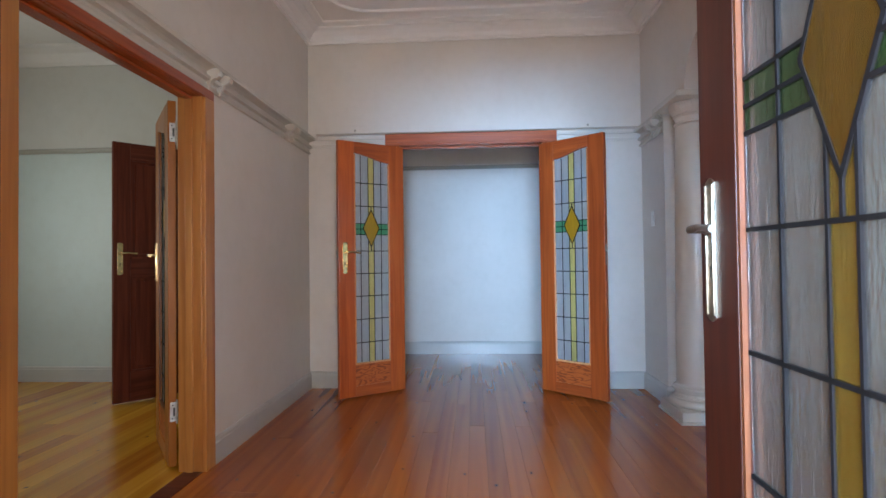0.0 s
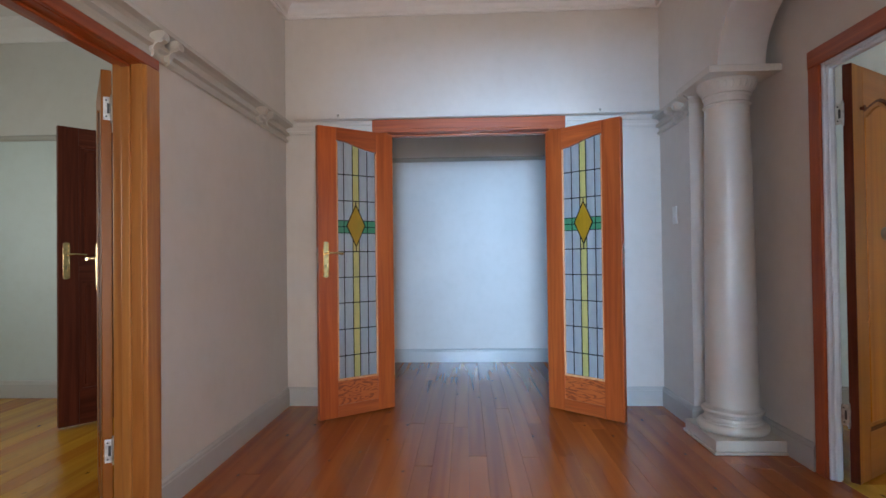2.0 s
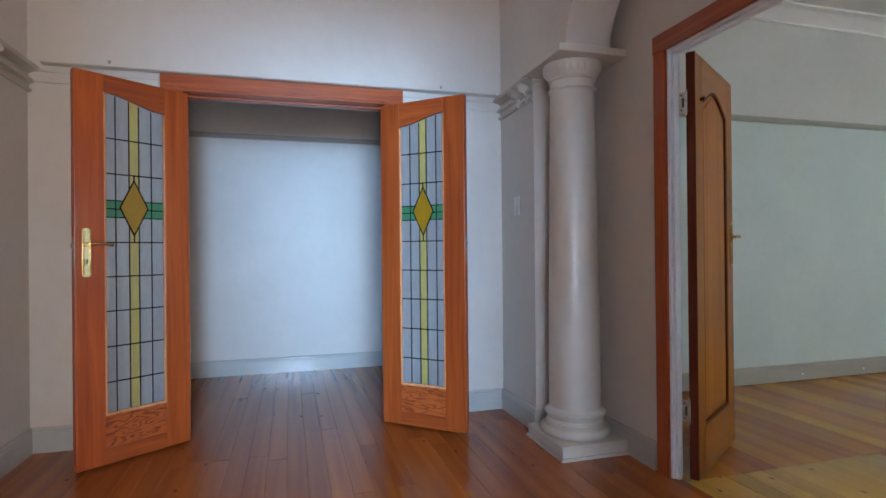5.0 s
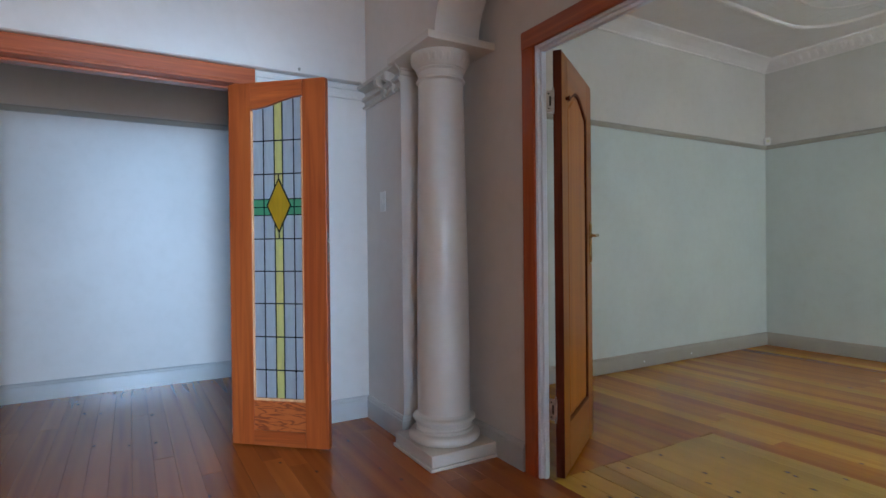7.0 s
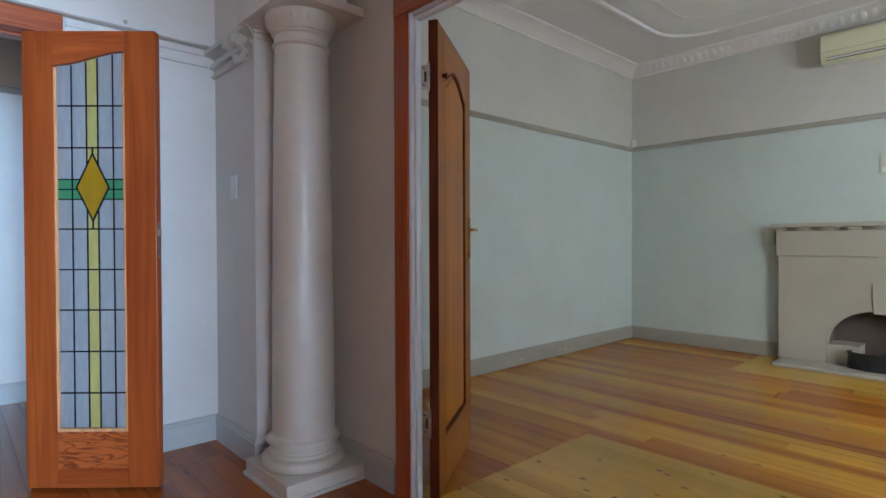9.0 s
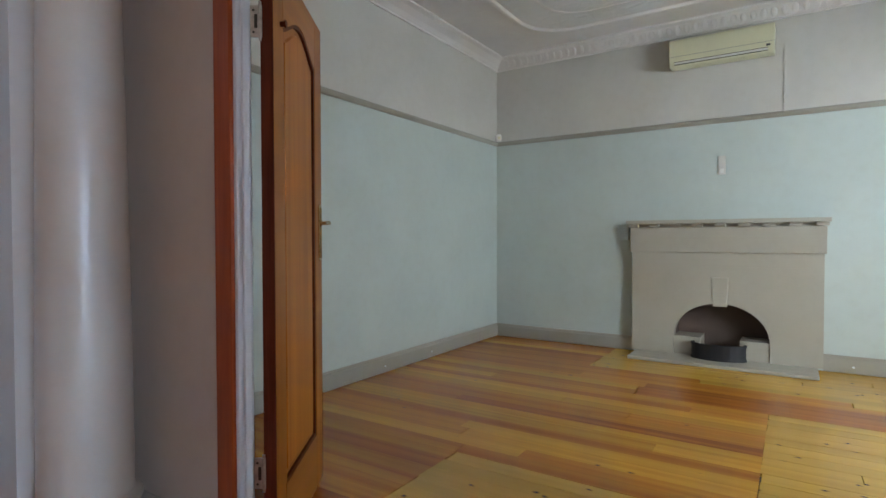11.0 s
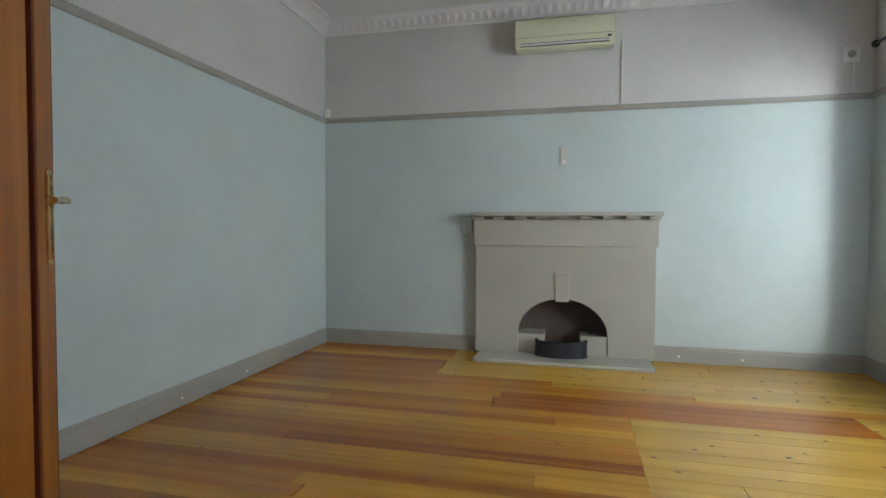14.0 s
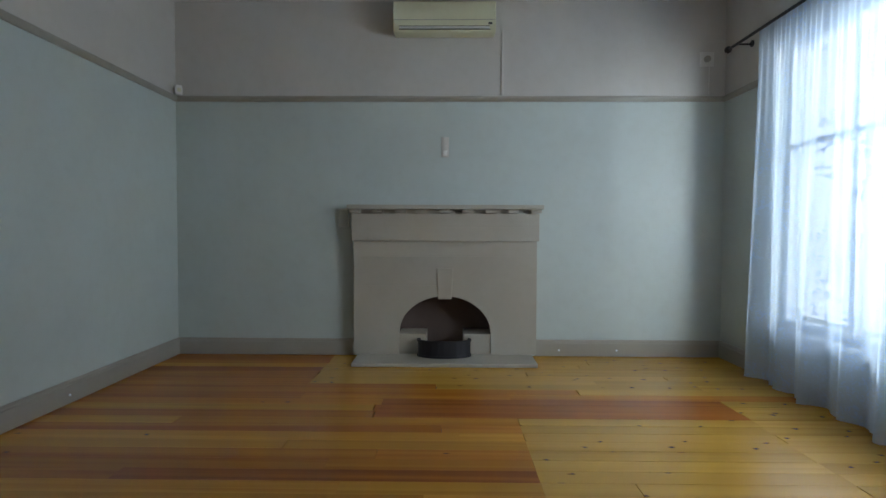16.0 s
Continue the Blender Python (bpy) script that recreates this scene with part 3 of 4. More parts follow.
extrude_profile(bm, P_ROOM, (DX1, RY1), (RX1, RY1), (0, -1), 0, 1)
extrude_profile(bm, P_ROOM, (RX1, RY1), (RX1, RY0), (-1, 0), 1, 1)
extrude_profile(bm, P_ROOM, (RX1, RY0), (WX1 + 0.1, RY0), (0, 1), 1, 0)
extrude_profile(bm, P_ROOM, (WX0 - 0.1, RY0), (DX1, RY0), (0, 1), 0, 0)
setting("trim_rail_lounge", bm, M_TRIM, "taupe painted picture rail round the lounge", "picture rail")
bm = bmesh.new()
extrude_profile(bm, P_ROOM, (-4.8, 5.03), (LW, 5.03), (0, -1), 0, 0)
setting("trim_rail_side_room", bm, M_TRIM, "taupe painted picture rail in the side room", "picture rail")
bm = bmesh.new()
extrude_profile(bm, [(d * 1.5, z + 0.01) for d, z in P_ROOM], (-2.0, 6.45), (2.0, 6.45), (0, -1), 0, 0)
setting("trim_rail_passage", bm, M_TRIM, "taupe painted picture rail in the passage", "picture rail")


def bracket(parent, x, y, side):
    """A scroll bracket under the plate rail; side: 1 when it faces +x."""
    bm = bmesh.new()
    out = [(0.0, 2.008), (0.014, 2.000), (0.028, 2.006), (0.030, 2.022), (0.024, 2.038), (0.030, 2.054), (0.044, 2.066), (0.060, 2.066), (0.074, 2.076), (0.078, 2.098), (0.066, 2.117), (0.034, 2.120), (0.0, 2.120)]
    prism(bm, out, -0.017, 0.017)
    for c, z in ((0.062, 2.092), (0.018, 2.016)):
        rod(bm, (c, -0.023, z), (c, 0.023, z), 0.015, 14)
    for v in bm.verts:
        v.co = Vector((x + side * v.co.x, y + v.co.y, v.co.z))
    bmesh.ops.recalc_face_normals(bm, faces=bm.faces[:])
    part("bracket", bm, M_RAIL, parent, "scrolled bracket", True)


for y in (3.03, 3.15, 4.21, 4.34):
    bracket(rail_left, HX0 + 0.002, y, 1)
for y in (4.35, 4.47):
    bracket(rail_stub, HX1 - 0.002, y, -1)

# door casings and linings
def casing(name, boxes, mats, label):
    bm = bmesh.new()
    for b in boxes:
        box(bm, *b)
    return bevel(setting(name, bm, mats, label, "door frame"), 0.005)


casing("trim_casing_far_uprights", [(OL - 0.115, HY1 - 0.022, 0, OL, HY1, OT), (OR, HY1 - 0.022, 0, OR + 0.115, HY1, OT),
        (OL - 0.03, HY1, 0, OL, 4.98, OT + 0.03), (OR, HY1, 0, OR + 0.03, 4.98, OT + 0.03),
        (OL, 4.86, 0, OL + 0.014, 4.90, OT), (OR - 0.014, 4.86, 0, OR, 4.90, OT)], M_DOORZ, "orange varnished pine door frame uprights")
casing("trim_casing_far_head", [(OL - 0.12, HY1 - 0.024, OT, OR + 0.12, HY1, 2.158), (OL, HY1, OT, OR, 4.98, OT + 0.03), (OL, 4.86, OT - 0.014, OR, 4.90, OT),
        (OL - 0.02, HY1 - 0.032, OT + 0.012, OR + 0.02, HY1 - 0.024, OT + 0.026)], M_DOORX, "orange varnished pine door frame head")
casing("trim_casing_left_uprights", [(HX0, LY1, 0, HX0 + 0.022, LY1 + 0.10, LT), (HX0, LY0 - 0.10, 0, HX0 + 0.022, LY0, LT)], M_GOLDZ, "golden varnished pine casing uprights")
casing("trim_lining_left", [(LW, LY1, 0, HX0, LY1 + 0.03, LT + 0.03), (LW, LY0 - 0.03, 0, HX0, LY0, LT + 0.03),
        (-1.485, LY1 - 0.014, 0, -1.445, LY1, LT), (-1.485, LY0, 0, -1.445, LY0 + 0.014, LT)], M_GOLDZ, "golden varnished pine door lining")
casing("trim_casing_left_head", [(HX0, LY0 - 0.10, LT, HX0 + 0.020, LY1 + 0.102, 2.0045), (LW, LY0, LT, HX0, LY1, LT + 0.03), (-1.485, LY0, LT - 0.014, -1.445, LY1, LT)], M_CASEY, "orange varnished pine door frame head")
casing("trim_casing_lounge_uprights", [(DX0 - 0.018, DY1 + 0.014, 0, DX0, DY1 + 0.10, DT + 0.012), (DX0 - 0.018, DY0 - 0.10, 0, DX0, DY0 - 0.014, DT + 0.012)], M_DOORZ, "orange varnished pine casing uprights")
casing("trim_casing_lounge_head", [(DX0 - 0.020, DY0 - 0.102, DT + 0.012, DX0, DY1 + 0.102, DT + 0.10)], M_CASEY, "orange varnished pine casing head")
casing("trim_lining_lounge", [(DX0 - 0.004, DY1, 0, DX1, DY1 + 0.025, DT + 0.025), (DX0 - 0.004, DY0 - 0.025, 0, DX1, DY0, DT + 0.025), (DX0, DY0, DT, DX1, DY1, DT + 0.025),
        (DX0 + 0.012, DY1 - 0.014, 0, DX0 + 0.040, DY1, DT), (DX0 + 0.012, DY0, 0, DX0 + 0.040, DY0 + 0.014, DT), (DX0 + 0.012, DY0, DT - 0.018, DX0 + 0.040, DY1, DT)],
       M_WHITE, "white gloss painted door lining")
casing("trim_casing_front_uprights", [(-0.39, 0.44, 0, -0.36, HY0, 2.09), (0.54, 0.44, 0, 0.57, HY0, 2.09), (-0.49, HY0, 0, -0.36, HY0 + 0.006, 2.06), (0.58, HY0, 0, 0.68, HY0 + 0.006, 2.06)], M_MAHOG, "dark varnished front door frame")
casing("trim_casing_front_head", [(-0.36, 0.44, 2.06, 0.54, HY0, 2.09), (-0.49, HY0, 2.06, 0.68, HY0 + 0.02, 2.16)], M_MAHOGX, "dark varnished front door frame head")

# added glowing sheet that brightens lace and lounge, then ground and porch floor
M_GLOW, n_, l_, p_ = shader("window_glow_sheet")
sheet_glow = n_.new("ShaderNodeEmission")
sheet_glow.inputs[0].default_value, sheet_glow.inputs[1].default_value = (0.80, 0.92, 1.0, 1), 4.4
l_.new(sheet_glow.outputs[0], n_["Material Output"].inputs[0])
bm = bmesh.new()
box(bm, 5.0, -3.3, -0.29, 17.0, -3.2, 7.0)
setting("backdrop", bm, M_GLOW, "added glowing sheet outside the lounge window", "backdrop")
bm = bmesh.new()
box(bm, -60, -60, -0.35, 60, 60, -0.30)
setting("ground", bm, M_GROUND, "garden ground outside the house", "ground")
bm = bmesh.new()
box(bm, -1.8, -4.6, -0.3, 1.82, 0.65, -0.01)
setting("floor_porch", bm, M_PORCH, "plain cement porch floor", "floor")

# ---- things of the hall ----
CX, CY = 1.535, 4.02
column = thing("column", pose(CX, CY, 0), "taupe gloss painted round column on a square plinth", "column")
bm = bmesh.new()
box(bm, -0.205, -0.225, 0, 0.205, 0.215, 0.018)
box(bm, -0.195, -0.215, 0.018, 0.195, 0.205, 0.078)
bevel(part("plinth", bm, M_COLUMN, column), 0.004)
bm = bmesh.new()
prof = [(0.150, 0.078)]
for i in range(9):
    a = -math.pi / 2 + math.pi * i / 8
    prof.append((0.168 + 0.026 * math.cos(a), 0.104 + 0.026 * math.sin(a)))
prof += [(0.160, 0.134), (0.160, 0.146), (0.152, 0.152), (0.149, 0.166), (0.157, 0.176), (0.157, 0.182)]
for i in range(7):
    a = -math.pi / 2 + math.pi * i / 6
    prof.append((0.156 + 0.014 * math.cos(a), 0.196 + 0.014 * math.sin(a)))
prof += [(0.150, 0.214), (0.145, 0.225)]
lathe(bm, prof, steps=56)
part("base", bm, M_COLUMN, column, "", True)
bm = bmesh.new()
lathe(bm, [(0.143 - 0.022 * (i / 10) ** 1.5, 0.225 + 1.755 * i / 10) for i in range(11)], steps=56)
part("shaft", bm, M_COLUMN, column, "smooth tapering shaft", True)
bm = bmesh.new()
lathe(bm, [(0.121, 1.98), (0.129, 1.984), (0.133, 1.991), (0.129, 1.998), (0.122, 2.003), (0.123, 2.034), (0.129, 2.038), (0.133, 2.045), (0.129, 2.052), (0.135, 2.058), (0.148, 2.074), (0.158, 2.096), (0.162, 2.116), (0.160, 2.130)], steps=56)
part("capital", bm, M_COLUMN, column, "round moulded capital", True)
bm = bmesh.new()
for i in range(26):
    a = 2 * math.pi * (i + 0.5) / 26
    m = Matrix.Rotation(a, 4, "Z") @ Matrix.Translation((0.1515, 0, 2.090)) @ Matrix.Rotation(radians(24), 4, "Y") @ Matrix.Diagonal((0.0055, 0.015, 0.024, 1))
    bmesh.ops.create_uvsphere(bm, u_segments=8, v_segments=6, radius=1.0, matrix=m)
part("egg_moulding", bm, M_COLUMN, column, "worn egg moulding", True)
bm = bmesh.new()
box(bm, -0.198, -0.225, 2.130, 0.200, 0.258, 2.170)
bevel(part("abacus", bm, M_COLUMN, column), 0.004)

# leadlight layouts: glass edges, upright and level cames, green band, diamond (centre, half width, half height), plate height
HALL_LEAF = dict(width=0.585, gx0=0.142, gx1=0.445, gz0=0.275, top=1.872, rise=0.06, xs=(0.207, 0.272, 0.322, 0.389), low=(0.43, 0.615, 0.80, 0.98, 1.16),
                 band=(1.292, 1.336, 1.380), high=(1.52, 1.705), dia=(0.297, 1.345, 0.071, 0.148), plate=(0.532, 1.107, 0.115), lead=1.0, clear=M_CLEAR, green=M_GREEN, yellow=M_YELLOW, amber=M_AMBER)
SIDE_LEAF = dict(HALL_LEAF, top=1.798, plate=(0.532, 1.09, 0.115))
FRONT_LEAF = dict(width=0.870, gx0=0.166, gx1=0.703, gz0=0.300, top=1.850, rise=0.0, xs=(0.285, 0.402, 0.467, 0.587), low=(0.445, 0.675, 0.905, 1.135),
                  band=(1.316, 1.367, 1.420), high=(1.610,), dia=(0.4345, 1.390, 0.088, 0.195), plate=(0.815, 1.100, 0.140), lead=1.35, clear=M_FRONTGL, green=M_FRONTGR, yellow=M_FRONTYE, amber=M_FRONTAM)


def glazed_leaf(m, label, mirror, wood_z, wood_x, wood_panel, plate_metal, plate="both", spec=HALL_LEAF, height=2.03, group="glazed double doors"):
    """A leadlight door leaf: hinge edge on the local z axis, leaf along +x, 40 mm thick. mirror: -1 turns its thickness to the other side."""
    leaf = thing("glazed_door", m, label, "door", group)
    foot, width, gx0, gx1, gz0, lead = 0.012, spec["width"], spec["gx0"], spec["gx1"], spec["gz0"], spec["lead"]
    xlead, low, band_z, high = spec["xs"], spec["low"], spec["band"], spec["high"]

    def door_top(x):
        u = (x - gx0) / (gx1 - gx0)
        return spec["top"] + spec["rise"] * (3 * u * u - 2 * u ** 3)

    y0, y1 = (0.0, 0.040) if mirror > 0 else (-0.040, 0.0)
    yc = (y0 + y1) / 2
    bm = bmesh.new()
    box(bm, 0.003, y0, foot, gx0 - 0.004, y1, height)
    bevel(part("hinge_stile", bm, wood_z, leaf))
    bm = bmesh.new()
    box(bm, gx1 + 0.004, y0, foot, width, y1, height)
    bevel(part("lock_stile", bm, wood_z, leaf))
    bm = bmesh.new()
    out = [(gx0 - 0.0035, height - 0.001), (gx1 + 0.0035, height - 0.001)]
    out += [(gx1 + 0.0035 - (gx1 - gx0 + 0.007) * i / 14, door_top(gx1 - (gx1 - gx0) * i / 14) + 0.010) for i in range(15)]
    prism(bm, out, y0, y1)
    part("top_rail", bm, wood_x, leaf)
    bm = bmesh.new()
    box(bm, gx0 - 0.0035, y0, foot, gx1 + 0.0035, y1, 0.095)
    part("bottom_rail", bm, wood_x, leaf)
    bm = bmesh.new()
    box(bm, gx0 - 0.0035, yc - 0.012, 0.095, gx1 + 0.0035, yc + 0.012, gz0 - 0.014)
    part("bottom_panel", bm, wood_panel, leaf, "flame-grained lower panel")
    bm = bmesh.new()
    box(bm, gx0 - 0.0035, y0 + 0.002, gz0 - 0.014, gx1 + 0.0035, y1 - 0.002, gz0)
    for s in (y0 + 0.002, y1 - 0.012):
        box(bm, gx0 - 0.0035, s, gz0, gx0 + 0.006, s + 0.010, door_top(gx0))
        box(bm, gx1 - 0.006, s, gz0, gx1 + 0.0035, s + 0.010, door_top(gx1))
    part("glazing_bead", bm, M_BEAD if wood_z is M_DOORZ else M_FRONTB, leaf, "lighter wooden glazing bead")
    xs = (gx0, *xlead, gx1)
    zs = (gz0, *low, *band_z, *high, 9.0)
    k0 = len(low) + 1
    for i in range(5):
        for j in range(len(zs) - 1):
            xa, xb, za, zb = xs[i], xs[i + 1], zs[j], zs[j + 1]
            band = j in (k0, k0 + 1)
            if i == 2 and band:
                continue
            mat = spec["green"] if band else (spec["yellow"] if i == 2 else spec["clear"])
            if zb > 2:
                outline = [(xa, za), (xb, za), (xb, door_top(xb) + 0.008), (xa, door_top(xa) + 0.008)]
            else:
                outline = [(xa, za), (xb, za), (xb, zb), (xa, zb)]
            bm = bmesh.new()
            prism(bm, outline, yc - 0.002, yc + 0.002)
            part("pane", bm, mat, leaf).visible_shadow = mat is not M_FRONTGL
    bm = bmesh.new()
    cx, cz, hw, hh = spec["dia"]
    prism(bm, [(cx, cz - hh), (cx + hw, cz), (cx, cz + hh), (cx - hw, cz)], yc - 0.0045, yc + 0.0045)
    part("diamond_pane", bm, spec["amber"], leaf, "amber diamond pane")
    bm = bmesh.new()

    def came(xa, za, xb, zb, w=0.0055):
        d = Vector((xb - xa, zb - za)).normalized() * w * lead / 2
        prism(bm, [(xa - d.y, za + d.x), (xa + d.y, za - d.x), (xb + d.y, zb - d.x), (xb - d.y, zb + d.x)], yc - 0.006, yc + 0.006)

    for k, x in enumerate(xlead):
        if k in (1, 2):
            came(x, gz0, x, cz - hh * 0.62, 0.0048)
            came(x, cz + hh * 0.62, x, door_top(x) + 0.004, 0.0048)
        else:
            came(x, gz0, x, door_top(x) + 0.004, 0.0045)
    for z in (*low, *high):
        came(gx0, z, gx1, z, 0.006)
    for z in band_z:
        inset = hw * (1 - abs(z - cz) / hh)
        came(gx0, z, cx - inset, z, 0.0055)
        came(cx + inset, z, gx1, z, 0.0055)
    came(cx, low[-1], cx, cz - hh)
    came(cx, cz + hh, cx, max(high[0], cz + hh + 0.004))
    for a, b in (((cx, cz - hh), (cx + hw, cz)), ((cx + hw, cz), (cx, cz + hh)), ((cx, cz + hh), (cx - hw, cz)), ((cx - hw, cz), (cx, cz - hh))):
        came(*a, *b, 0.0065)
    part("lead_came", bm, M_LEAD, leaf, "dark lead cames")
    for side in (("in", y0, -1), ("out", y1, 1)):
        if plate != "both" and plate != side[0]:
            continue
        lever_handle(leaf, spec["plate"][0], side[1], side[2], spec["plate"][1], plate_metal, spec["plate"][2])
    bm = bmesh.new()
    box(bm, width - 0.001, yc - 0.008, 1.03, width + 0.001, yc + 0.008, 1.19)
    box(bm, width, yc - 0.006, 1.13, width + 0.010, yc + 0.005, 1.155, 0, 0.002)
    part("lock_face", bm, M_NICKEL, leaf, "steel lock face with latch")
    for z in (0.30, 1.78):
        hinge(leaf, z, y0 if mirror > 0 else y1)
    return leaf


def lever_handle(door, x, y, s, z, metal_mat, h=0.115, to=-1):
    """A back plate with ribbed border, keyhole and lever; s: the side of the leaf; h: half the plate; to: the way the lever points."""
    bm = bmesh.new()
    w = 0.0205
    outline = [(x + w * c, z - 0.0 + v) for c, v in ((-1, -h), (-0.55, -h - 0.006), (0, -h - 0.010), (0.55, -h - 0.006), (1, -h), (1, h), (0.55, h + 0.006), (0, h + 0.010), (-0.55, h + 0.006), (-1, h))]
    prism(bm, outline, y, y + s * 0.004)
    for c in (-0.78, 0.78):
        box(bm, x + w * c - 0.0035, y, z - h + 0.004, x + w * c + 0.0035, y + s * 0.0075, z + h - 0.004, 0, 0.001)
    bmesh.ops.recalc_face_normals(bm, faces=bm.faces[:])
    plate = part("handle_plate", bm, metal_mat, door, "long ribbed metal plate", True)
    bm = bmesh.new()
    zc = z + 0.042
    rod(bm, (x, y + s * 0.003, zc), (x, y + s * 0.014, zc), 0.0125, 18)
    rod(bm, (x, y + s * 0.010, zc), (x, y + s * 0.046, zc), 0.0075, 14)
    pts = [(0.0, 0.0, 0.0085), (0.02, 0.001, 0.0090), (0.045, 0.003, 0.0068), (0.075, 0.000, 0.0066), (0.098, -0.003, 0.0085), (0.108, -0.003, 0.0085)]
    rings = []
    for d, dz, r in pts:
        rings.append([bm.verts.new((x + to * d, y + s * (0.046 + r * 0.8 * math.cos(a)), zc + dz + r * math.sin(a))) for a in [2 * math.pi * i / 12 for i in range(12)]])
    for a, b in zip(rings, rings[1:]):
        for i in range(12):
            bm.faces.new((a[i], a[(i + 1) % 12], b[(i + 1) % 12], b[i]))
    bm.faces.new(rings[0])
    bm.faces.new(rings[-1])
    bmesh.ops.recalc_face_normals(bm, faces=bm.faces[:])
    part("lever", bm, metal_mat, plate, "", True)
    bm = bmesh.new()
    rod(bm, (x, y + s * 0.002, z - 0.038), (x, y + s * 0.0048, z - 0.038), 0.0045, 12)
    box(bm, x - 0.0022, y + s * 0.002, z - 0.058, x + 0.0022, y + s * 0.0048, z - 0.040)
    part("keyhole", bm, M_DARKPL, plate, "dark keyhole")


def hinge(door, z, y):
    bm = bmesh.new()
    rod(bm, (-0.002, y, z - 0.05), (-0.002, y, z + 0.05), 0.0065, 12)
    for d in (-0.056, 0.056):
        rod(bm, (-0.002, y, z + d - 0.006), (-0.002, y, z + d + 0.006), 0.0045, 10)
    s = 0.018 if y <= 0.0001 else -0.018
    box(bm, -0.0035, y + s * 0.1, z - 0.05, 0.003, y + s * 1.75, z + 0.05)
    plate = part("hinge", bm, M_STEEL, door, "worn steel hinge", True)
    bm = bmesh.new()
    for dz in (-0.035, 0.035):
        rod(bm, (-0.003, y + s * 1.15, z + dz), (-0.0042, y + s * 1.15, z + dz), 0.004, 10)
    box(bm, -0.0042, y + s * 0.45, z - 0.022, -0.003, y + s * 1.0, z + 0.022)
    part("screw", bm, M_DARKPL, plate, "dark screw heads")


def leaf_pose(hinge_xy, tip_xy):
    dx, dy = tip_xy[0] - hinge_xy[0], tip_xy[1] - hinge_xy[1]
    return pose(*hinge_xy, 0, 0, 0, math.degrees(math.atan2(dy, dx)))


glazed_leaf(leaf_pose((-0.590, 4.752), (-1.062, 4.398)), "open orange pine door with leadlight diamond panes", 1, M_DOORZ, M_DOORX, M_PANEL, M_BRASS)
glazed_leaf(leaf_pose((0.585, 4.752), (1.022, 4.358)), "open orange pine door with leadlight diamond panes", -1, M_DOORZ, M_DOORX, M_PANEL, M_BRASS, "none")
glazed_leaf(leaf_pose((0.507, 0.590), (0.513, 1.416)), "open mahogany front door coloured as in shade, with large leadlight panes", -1, M_FRONTZ, M_FRONTX, M_FRONTX, M_NICKEL, spec=FRONT_LEAF, group="")
glazed_leaf(leaf_pose((-1.565, 3.02), (-1.917, 3.487)), "golden pine leadlight door folded into the side room", 1, M_OAK, M_OAKX, M_PANEL, M_BRASS, spec=SIDE_LEAF, height=1.95)


